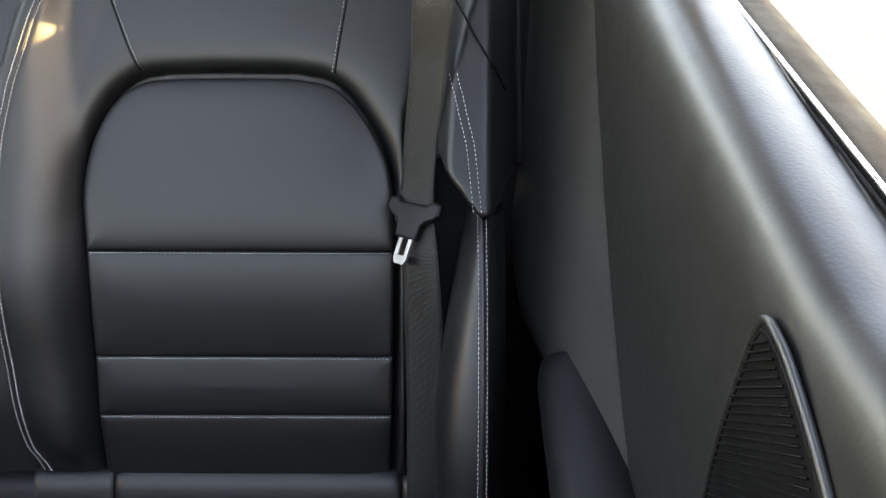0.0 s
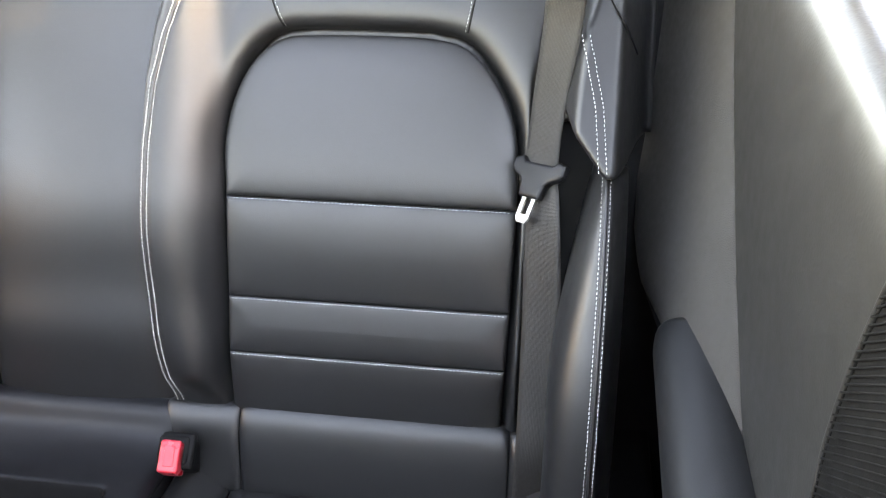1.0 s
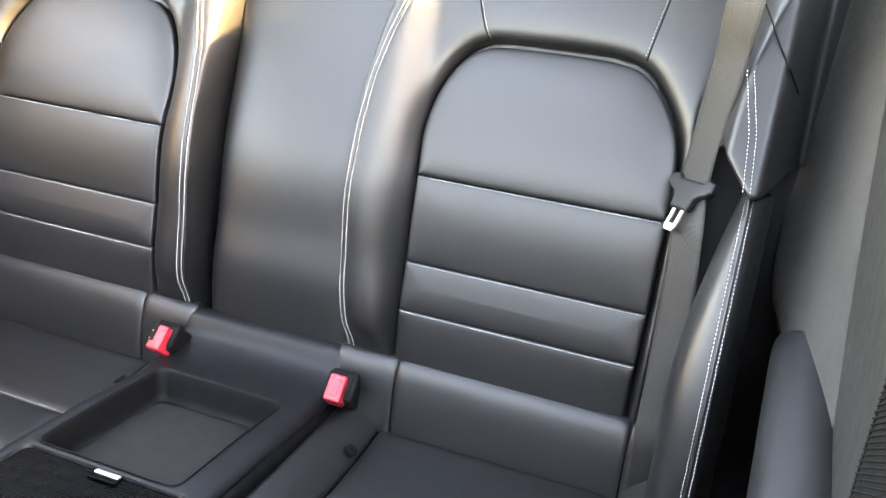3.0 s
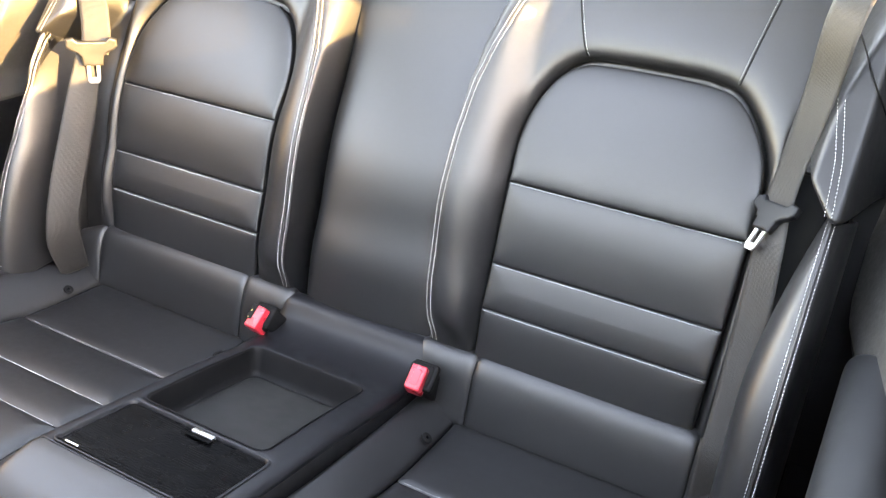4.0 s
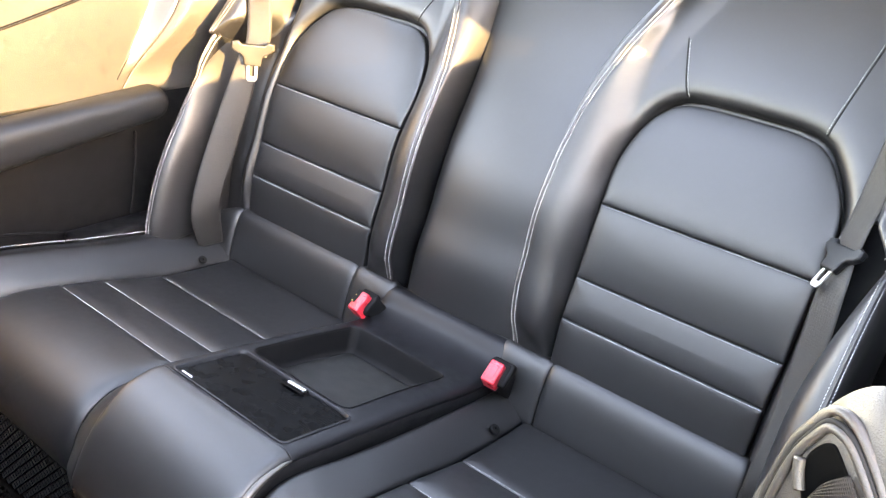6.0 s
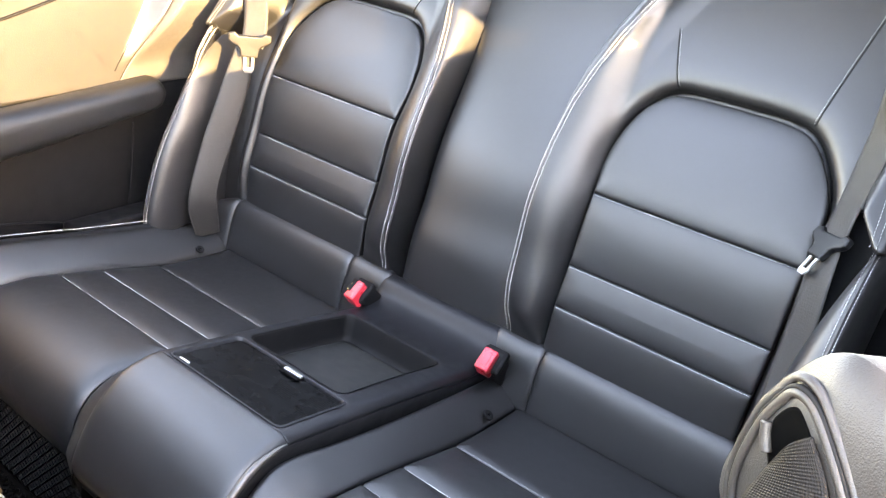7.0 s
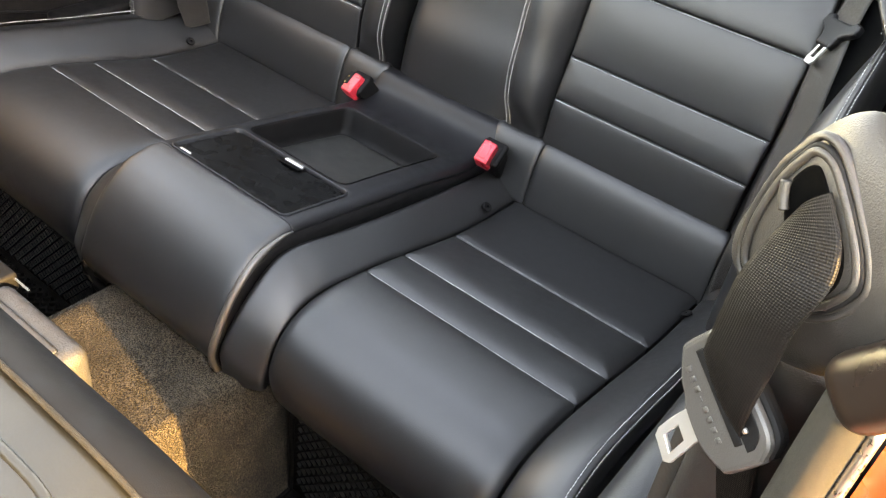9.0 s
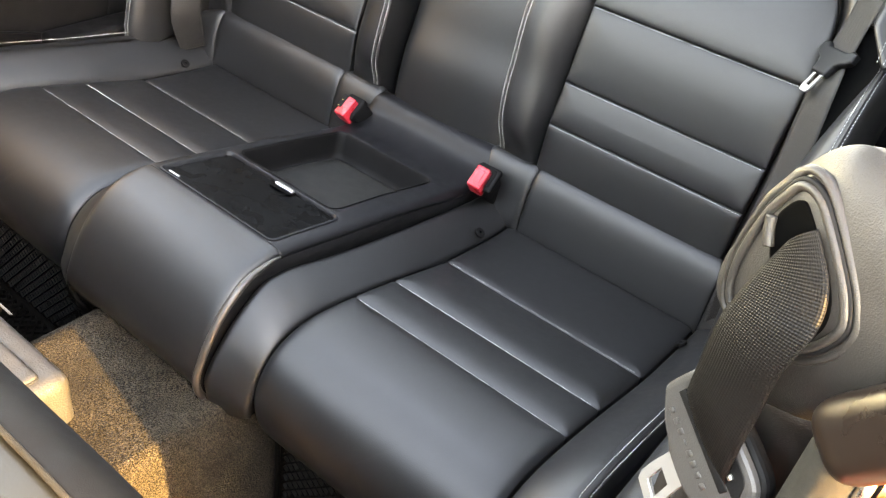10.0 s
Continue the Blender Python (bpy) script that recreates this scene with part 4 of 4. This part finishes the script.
    arm = sheet("armrest", np.array(g), ARMREST, th, (-side, 0, 0), closed=True, label="padded black armrest")
    # map pocket under the armrest: raised frame line
    X = XC + side * 0.757
    loop = spline([(-0.15, 0.165), (-0.155, 0.08), (-0.17, -0.02), (-0.20, -0.055), (-0.40, 0.0), (-0.62, 0.03), (-0.74, 0.05), (-0.74, 0.13)], 120)
    tube("pocket_seam", np.stack([np.full(120, X), loop[:, 0], loop[:, 1]], 1), 0.0022, DARK, th)
    # seams of the upper trim
    if not near:
        q = spline([(-0.05, 0.47), (-0.075, 0.435), (-0.12, 0.36), (-0.174, 0.274)], 60)
        tube("seam", np.stack([np.full(60, XC + side * 0.771), q[:, 0] - 0.004, q[:, 1]], 1), 0.0012, DARK, th)
    if not near:
        q = spline([(-0.75, 0.31), (-0.417, 0.392), (-0.236, 0.443), (-0.05, 0.49)], 80)
        xs = np.array([XC + side * (0.767 - 0.066 * float(step(np.array((y + 0.05 + (0.47 - z) * 0.63 + 0.01) / 0.05)))) for y, z in q])
        tube("trim_line", np.stack([xs - side * 0.002, q[:, 0], q[:, 1]], 1), 0.003, DARK, th)
    else:
        # leaf-shaped loudspeaker grille
        leaf = spline([(-0.463, 0.5475), (-0.456, 0.539), (-0.444, 0.492), (-0.436, 0.441), (-0.436, 0.39), (-0.45, 0.32), (-0.52, 0.27), (-0.62, 0.30), (-0.66, 0.40), (-0.63, 0.478), (-0.555, 0.523), (-0.50, 0.5445), (-0.474, 0.549)], 180, True)
        srf = lambda p: np.stack([np.full(len(p), XC + 0.7695), p[:, 0], p[:, 1]], 1)
        rim = srf(leaf)
        tube("grille_rim", rim + np.array((0.0006, 0, 0)), 0.0026, TRIM, th, closed=True)
        inner = (-0.54, 0.41) + (leaf - (-0.54, 0.41)) * 0.965
        tube("rim_groove", srf(inner) + np.array((-0.0005, 0, 0)), 0.0012, DARK, th, closed=True)
        grille = pad("speaker_grille", leaf, lambda p: srf(p) + np.array((0.0005, 0, 0)), DARK, th, (-1, 0, 0), height=0.003, soft=0.01, skirt=0.002, rings=10,
                     label="ribbed dark loudspeaker grille")
        run, up = np.array((-0.78, 0.626)), np.array((0.626, 0.78))
        along, across = (leaf - leaf.mean(0)) @ run, (leaf - leaf.mean(0)) @ up
        c = across.min() + 0.008
        while c < across.max() - 0.008:
            hit = along[np.abs(across - c) < 0.004]
            if len(hit) >= 2 and np.ptp(hit) > 0.03:
                k = np.linspace(hit.min() + 0.010, hit.max() - 0.010, 8)
                q = leaf.mean(0) + k[:, None] * run + c * up
                tube("rib", np.stack([np.full(8, XC + 0.7668), q[:, 0], q[:, 1]], 1), 0.0008, DARK, grille, sides=5)
            c += 0.0042
    # Dark block added to give the shaded gap beside the bolster.
    block("lower_gap_shade", (0.06, 0.70, 0.36), Matrix.Translation((XC + side * 0.715, 0.02, -0.19)), DARK, th, bevel=0.01)
    # window seal along the sill
    yy = np.linspace(-0.80, 0.30, 60)
    sz = 0.580 + 0.095 * np.maximum(yy + 0.4, -0.11)
    seal = [(0.838, 0.000), (0.840, 0.0055), (0.844, 0.0075), (0.852, 0.0065), (0.866, 0.0045), (0.878, 0.001), (0.884, -0.006), (0.886, -0.02)]
    sheet("window_seal", np.array([np.stack([np.full(60, XC + side * u), yy, sz + w], 1) for u, w in seal]), DARK, th, (0, 0, 1), thick=0.004,
          label="black rubber window seal")
    tube("seal_bead", np.stack([np.full(60, XC + side * 0.8415), yy, sz + 0.0092], 1), 0.0019, CHROME, th)
    tube("seal_groove", np.stack([np.full(60, XC + side * 0.8370), yy, sz + 0.0062], 1), 0.0012, DARK, th)
    sheet("outer_skin", np.array([np.stack([np.full(60, XC + side * a), yy, sz + dz], 1) for a, dz in ((0.885, -0.01), (0.915, -0.05), (0.925, -0.3), (0.90, -0.95))]),
          ORANGE, th, (side, 0, 0.2), thick=0.003)
    return th


side_panel(1)
side_panel(-1)

# ---- end of the near side panel: belt outlet, front belt ----
O, N = Vector((0.7603, -0.7982, 0.5587)), Vector((-0.404, -0.909, 0.101))
E1, E2 = Vector((0.914, -0.406, 0.0)), Vector((0.041, 0.092, 0.995))


def cap_surf(p):
    o, e1, e2, n = (np.array(v) for v in (O, E1, E2, N))
    r2 = (p[:, 0] - 0.01) ** 2 + (p[:, 1] + 0.01) ** 2
    return o + p[:, :1] * e1 + p[:, 1:] * e2 - (n[None] * (r2 * 1.2)[:, None])


def belt_outlet():
    th = thing("belt_outlet", (0.77, -0.80, -0.3), "grey grained end panel with moulded seat belt outlet", "trim panel")
    cap = spline([(-0.0375, -0.022), (-0.0400, -0.040), (-0.0360, -0.053), (-0.024, -0.062), (-0.005, -0.085), (0.03, -0.075), (0.06, -0.055), (0.10, -0.03), (0.11, 0.02),
                  (0.095, 0.045), (0.05, 0.048), (0.008, 0.052), (-0.008, 0.0475), (-0.0195, 0.034), (-0.0265, 0.0162)], 140, True)
    pad("end_panel", cap, cap_surf, GREY, th, tuple(N), height=0.012, soft=0.012, skirt=0.05, rings=20)
    block("end_lower", (0.085, 0.05, 0.82), Matrix.Translation((0.790, -0.775, 0.07)), GREY, th, bevel=0.012, seg=4)
    # Dark block added to stop sun leaking past the seal.
    block("end_sun_stop", (0.032, 0.05, 0.82), Matrix.Translation((0.824, -0.812, 0.07)), DARK, th, bevel=0.006)
    # moulded opening: outer ring, dark bead for the groove's shade, inner lip, flat plate, flat black pad for the
    # slot's depth
    lip = spline([(-0.0102, 0.0277), (-0.0153, 0.0190), (-0.0193, 0.0080), (-0.0216, -0.0067), (-0.0225, -0.0214), (-0.0202, -0.0350), (-0.0140, -0.0425), (0.0022, -0.0454),
                  (0.0179, -0.0400), (0.0278, -0.0327), (0.0341, -0.0237), (0.0374, -0.0133), (0.0338, -0.0037), (0.0262, 0.0058), (0.0118, 0.0193), (-0.0001, 0.0276)], 150, True)
    mid = np.array((0.006, -0.009))
    face = lambda p, h: cap_surf(p) + normals(cap_surf, p, tuple(N)) * h
    grown = lambda k: mid + (lip - mid) * k
    tube("bezel", face(grown(1.13), 0.0098), 0.0030, GREY, th, closed=True, sides=12, flat=0.7, label="moulded bezel round the belt slot")
    tube("bezel_groove_shade", face(grown(1.02), 0.0122), 0.0016, DARK, th, closed=True)
    tube("slot_lip", face(grown(0.955), 0.0128), 0.0022, GREY, th, closed=True, sides=12)
    pad("slot_plate", grown(0.93), lambda p: face(p, 0.0122), GREY, th, tuple(N), height=0.0008, soft=0.003, skirt=0.002, rings=8)
    slot = spline([(-0.0125, 0.0087), (-0.0100, 0.0166), (-0.0064, 0.0210), (-0.0015, 0.0203), (0.0136, 0.0085), (0.0243, -0.0020), (0.0292, -0.0118), (0.0290, -0.0214),
                   (0.0233, -0.0280), (0.0039, -0.0205), (-0.0095, -0.0031)], 90, True)
    pad("slot_depth_pad", slot, lambda p: face(p, 0.0140), VOID, th, tuple(N), height=-0.0006, soft=0.003, skirt=0.002, rings=6, label="flat black pad for the shaded depth of the belt slot")
    guide = face(np.array([(-0.0140, 0.0085), (-0.0122, 0.0030), (-0.0085, -0.0035)]), 0.0155)
    tube("guide", spline(guide, 20), 0.0026, GREY, th, sides=12)
    return th


belt_outlet()


def on_cap(u, v, up):
    return O + E1 * u + E2 * v + N * up


def front_belt():
    th = thing("front_seat_belt", (0.74, -0.80, 0.0), "black woven front seat belt with latch tongue hanging from the outlet", "seat belt")
    e1 = tuple(E1)
    left = [(-0.0022, 0.0040, 0.0150), (-0.0040, -0.0060, 0.0180), (-0.0068, -0.0225, 0.0220), (-0.0090, -0.0420, 0.0245), (-0.0085, -0.0620, 0.0245), (-0.0090, -0.0800, 0.0225),
            (-0.0098, -0.0930, 0.0188), (-0.0098, -0.0955, 0.0100)]
    right = [(0.0080, 0.0175, 0.0150), (0.0160, 0.0100, 0.0152), (0.0235, 0.0025, 0.0157), (0.0290, -0.0065, 0.0170), (0.0320, -0.0160, 0.0195), (0.0322, -0.0265, 0.0225),
             (0.0300, -0.0450, 0.0240), (0.0300, -0.0680, 0.0225), (0.0300, -0.0950, 0.0220), (0.0302, -0.1140, 0.0188), (0.0302, -0.1170, 0.0100)]
    strap("webbing", [tuple(on_cap(*q)) for q in left], [tuple(on_cap(*q)) for q in right], 0.046, BELT, th, tuple(N))
    path = [on_cap(0.008, -0.102, 0.002), on_cap(0.010, -0.13, -0.008), on_cap(0.016, -0.18, -0.020), on_cap(0.024, -0.26, -0.04), on_cap(0.03, -0.40, -0.06)]
    acr = [E1 * 0.87 - E2 * 0.49, E1 * 0.95 - E2 * 0.3, E1, E1, E1]
    ribbon("webbing", [tuple(p) for p in path], [tuple(a) for a in acr], 0.042, BELT, th, thick=0.0016, n=60)
    # latch tongue: wide grip with the belt slot, and the steel plate to one side
    y = (E1 * -0.49 - E2 * 0.87).normalized()
    x = (E1 * 0.87 - E2 * 0.49)
    x = (x - x.dot(y) * y).normalized()
    z = x.cross(y)
    s = 1 if z.dot(N) > 0 else -1
    m = axes(x, y * 1.0, z * s, on_cap(0.009, -0.107, 0.012))
    grip = spline([(-0.0288, -0.0110), (-0.0295, -0.0080), (-0.0293, 0.0073), (-0.0278, 0.0112), (-0.0163, 0.0191), (-0.0070, 0.0222), (0.0000, 0.0250), (0.0150, 0.0256),
                   (0.0240, 0.0235), (0.0320, 0.0185), (0.0342, 0.0150), (0.0343, -0.0050), (0.0325, -0.0100), (0.0270, -0.0165), (0.0140, -0.0178), (-0.0200, -0.0160)], 110, True)
    tongue = plate("tongue", [tuple(q) for q in grip], m, 0.011, PALE, th, bevel=0.0036, label="grey plastic latch tongue with belt slot")
    plate("back_lip", [(x * 0.96 + 0.0012, y * 0.9 - 0.0046) for x, y in grip if y < 0.012], m @ Matrix.Translation((0, 0, -0.0035)), 0.010, DARK, tongue, bevel=0.0036,
          label="dark underside lip of the tongue")
    block("belt_slot", (0.052, 0.006, 0.006), m @ Matrix.Translation((0.0, 0.0, 0.0032)), DARK, tongue, bevel=0.001)
    recess = [(x * 0.80 + 0.002, y * 0.72 - 0.0035) for x, y in grip if y < 0.0]
    plate("recess", recess, m @ Matrix.Translation((0, 0, 0.0042)), 0.0035, DARK, tongue, bevel=0.0008, label="dark recess behind the belt slot")
    block("stud", (0.003, 0.003, 0.003), m @ Matrix.Translation((0.020, -0.009, 0.0062)), STEEL, tongue, bevel=0.001)
    loop = [(-0.002, 0.018), (0.016, 0.018), (0.0165, 0.034), (0.0195, 0.047), (0.0222, 0.060), (0.0205, 0.0643), (0.0060, 0.0625), (0.0030, 0.058), (0.0008, 0.046), (-0.0005, 0.032)]
    hole = [(0.0045, 0.041), (0.0145, 0.0415), (0.0185, 0.0580), (0.0070, 0.0562)]
    plate("metal_plate", loop, m, 0.003, ZINC, tongue, bevel=0.0007, holes=[hole], label="slotted bright steel latch plate")
    # raised writing on the grip, as plain bars
    for k in range(8):
        tall = 0.0010 if k == 3 else 0.0042
        block("lettering_bar", (0.0032, tall, 0.0006), m @ Matrix.Translation((-0.019 + 0.0056 * k, 0.0125, 0.0057)), PALE, tongue, bevel=0.0002, seg=1)
    return th


front_belt()


def door_seal():
    th = thing("door_seal", (0.80, -0.83, -0.36), "flocked door seal down the front edge of the opening", "door seal")
    p = spline([(0.812, -0.838, 0.505), (0.811, -0.840, 0.47), (0.810, -0.842, 0.42), (0.808, -0.846, 0.30), (0.806, -0.850, 0.0), (0.804, -0.860, -0.33)], 60)
    tube("seal_strip", p, 0.013, FELT, th, sides=12)
    tube("seal_edge", p + np.array((0.0145, -0.004, 0)), 0.0035, STEEL, th)
    g = np.array([p + np.array((0.02, -0.004, 0.01)), p + np.array((0.05, -0.010, 0.0)), p + np.array((0.11, 0.01, 0.0))])
    sheet("door_jamb", g, ORANGE, th, (0.2, -1, 0), thick=0.004, label="orange painted door jamb")
    along = (E1 * 0.58 + E2 * 0.81).normalized()
    m = axes(along, N, along.cross(N), on_cap(0.076, -0.034, 0.012))
    block("corner_cap", (0.060, 0.034, 0.038), m, BROWN, th, bevel=0.0165, seg=7, label="glossy dark brown corner cap")
    return th


door_seal()


# ---- footwells ----
def lattice(u0, u1, v0, v1, place, parent):
    """Crossing raised ribs over a rectangle; place maps (u, v, height) to the world."""
    v, f = [], []
    for d in (1, -1):
        c = -2.4
        while c < 2.4:
            a = max(u0, (v0 - c) if d > 0 else (c - v1))
            b = min(u1, (v1 - c) if d > 0 else (c - v0))
            if b - a > 0.01:
                p0, p1 = np.array((a, c + a * d)), np.array((b, c + b * d))
                w = np.array((-d, 1.0)) / math.sqrt(2) * 0.0024
                k = len(v)
                v += [place(*(p0 - w), 0.0), place(*(p0 + w), 0.0), place(*(p1 + w), 0.0), place(*(p1 - w), 0.0)]
                v += [place(*(p0 - w * 0.5), 0.005), place(*(p0 + w * 0.5), 0.005), place(*(p1 + w * 0.5), 0.005), place(*(p1 - w * 0.5), 0.005)]
                f += [(k + 4, k + 5, k + 6, k + 7), (k, k + 1, k + 5, k + 4), (k + 1, k + 2, k + 6, k + 5), (k + 2, k + 3, k + 7, k + 6), (k + 3, k, k + 4, k + 7)]
            c += 0.019
    tagged(link("lattice", mesh_of("lattice", v, f, False), RUBBER, parent), kind="stuff")


def floor_mat(x0, x1, y0, y1, label):
    th = thing("floor_mat", ((x0 + x1) / 2, (y0 + y1) / 2, -0.355), label, "floor mat", "floor mats")
    z, top = -0.350, -0.125
    block("mat_base", (x1 - x0, y1 - y0, 0.006), Matrix.Translation(((x0 + x1) / 2, (y0 + y1) / 2, z)), RUBBER, th, bevel=0.002)
    lattice(x0 + 0.012, x1 - 0.012, y0 + 0.012, y1 - 0.012, lambda u, w, h: (u, w, z + 0.003 + h), th)
    # the rear edge turns up against the seat base
    block("upturned_edge", (x1 - x0, 0.006, top - z), Matrix.Translation(((x0 + x1) / 2, y1 + 0.004, (top + z) / 2)), RUBBER, th, bevel=0.002)
    lattice(x0 + 0.012, x1 - 0.012, z + 0.012, top - 0.008, lambda u, w, h: (u, y1 + 0.001 - h, w), th)
    rim = [(x0, y0, z), (x0, y1, z), (x0, y1, top), (x1, y1, top), (x1, y1, z), (x1, y0, z)]
    path = np.vstack([np.linspace(a, b, 30, endpoint=False) for a, b in zip(np.array(rim), np.roll(np.array(rim), -1, 0))])
    tube("raised_border", path + np.array((0, -0.003, 0.004)), 0.0042, RUBBER, th, closed=True)
    return th


floor_mat(0.219, 0.66, -0.95, -0.597, "black rubber floor mat with raised lattice in the footwell")
floor_mat(-0.69, -0.249, -0.95, -0.597, "black rubber floor mat with raised lattice in the footwell")


def front_console_end():
    th = thing("front_console", (-0.03, -0.95, -0.19), "sunlit black front console end with chrome trim on the tunnel", "console")
    block("console_box", (0.185, 0.50, 0.14), Matrix.Translation((-0.037, -1.034, -0.11)), VINYL, th, bevel=0.022, seg=6)
    block("console_panel", (0.150, 0.44, 0.012), Matrix.Translation((-0.037, -1.034, -0.040)), VINYL, th, bevel=0.009, seg=4)
    block("trim_strip", (0.045, 0.003, 0.003), Matrix.Translation((-0.118, -0.775, -0.048)), STEEL, th, bevel=0.002)
    block("switch_block", (0.05, 0.04, 0.03), Matrix.Translation((-0.155, -0.79, -0.055)), DARK, th, bevel=0.006)
    return th


front_console_end()


def front_seat():
    th = thing("folded_car_seat", (0.33, -1.25, -0.36), "dark front seat folded forward, its glossy back shell facing up", "car seat")
    # folded back shell: rounded slab facing up, seen along its rear edge
    us, vs = np.linspace(-1, 1, 70), np.linspace(0, 1, 70) ** 1.6
    g = []
    for v in vs:
        row = []
        for u in us:
            x = 0.32 + 0.27 * u
            y = -0.930 - 0.57 * v
            edge = (1 - abs(u) ** 4) ** 0.5 if abs(u) < 1 else 0
            z = 0.16 + 0.12 * edge * (1 - (1 - min(v / 0.11, 1)) ** 2) ** 0.5 + 0.03 * v
            row.append((x, y, z))
        g.append(row)
    g = np.array(g)
    cut = int(np.argmax(g[:, 0, 1] < -0.994))
    sheet("back_edge", g[:cut + 1], DARK, th, (0, 0, 1), thick=0.02, label="soft black rear edge of the folded back")
    shell = g[cut:].copy()
    shell[..., 2] -= 0.004
    sheet("back_shell", shell, SHELL, th, (0, 0, 1), thick=0.02, label="satin grey-green plastic back shell")
    rim = g[cut, 2:-2] + np.array((0, 0, 0.0005))
    tube("felt_edge", rim, 0.0024, FELT, th, sides=10, label="flocked edge strip")
    # moulded step round the middle of the shell
    loop = rounded_rect(0.12, 0.50, -1.42, -1.035, 0.07)
    zs = 0.2765 + 0.12 * (np.sqrt(1 - (np.abs(loop[:, 0] - 0.32) / 0.27) ** 4) - 1) + 0.03 * (-0.930 - loop[:, 1]) / 0.57
    tube("shell_step", np.column_stack([loop, zs]), 0.004, SHELL, th, closed=True, sides=10, flat=0.6)
    block("seat_base", (0.46, 0.5, 0.36), Matrix.Translation((0.30, -1.27, -0.04)), LEATHER, th, bevel=0.04, seg=5)
    for x in (0.12, 0.48):
        block("seat_rail", (0.04, 0.6, 0.05), Matrix.Translation((x, -1.2, -0.315)), DARK, th, bevel=0.006)
        block("rail_leg", (0.05, 0.08, 0.10), Matrix.Translation((x, -1.1, -0.26)), DARK, th, bevel=0.006)
    return th


front_seat()


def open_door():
    """An unseen door, added standing open ahead of the opening to block low light."""
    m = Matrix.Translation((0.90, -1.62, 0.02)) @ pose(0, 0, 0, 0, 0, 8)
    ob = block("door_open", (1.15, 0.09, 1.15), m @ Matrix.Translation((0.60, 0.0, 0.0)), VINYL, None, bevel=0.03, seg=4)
    tagged(ob, "unseen black open car door added to block low light", "car door", kind="structure")


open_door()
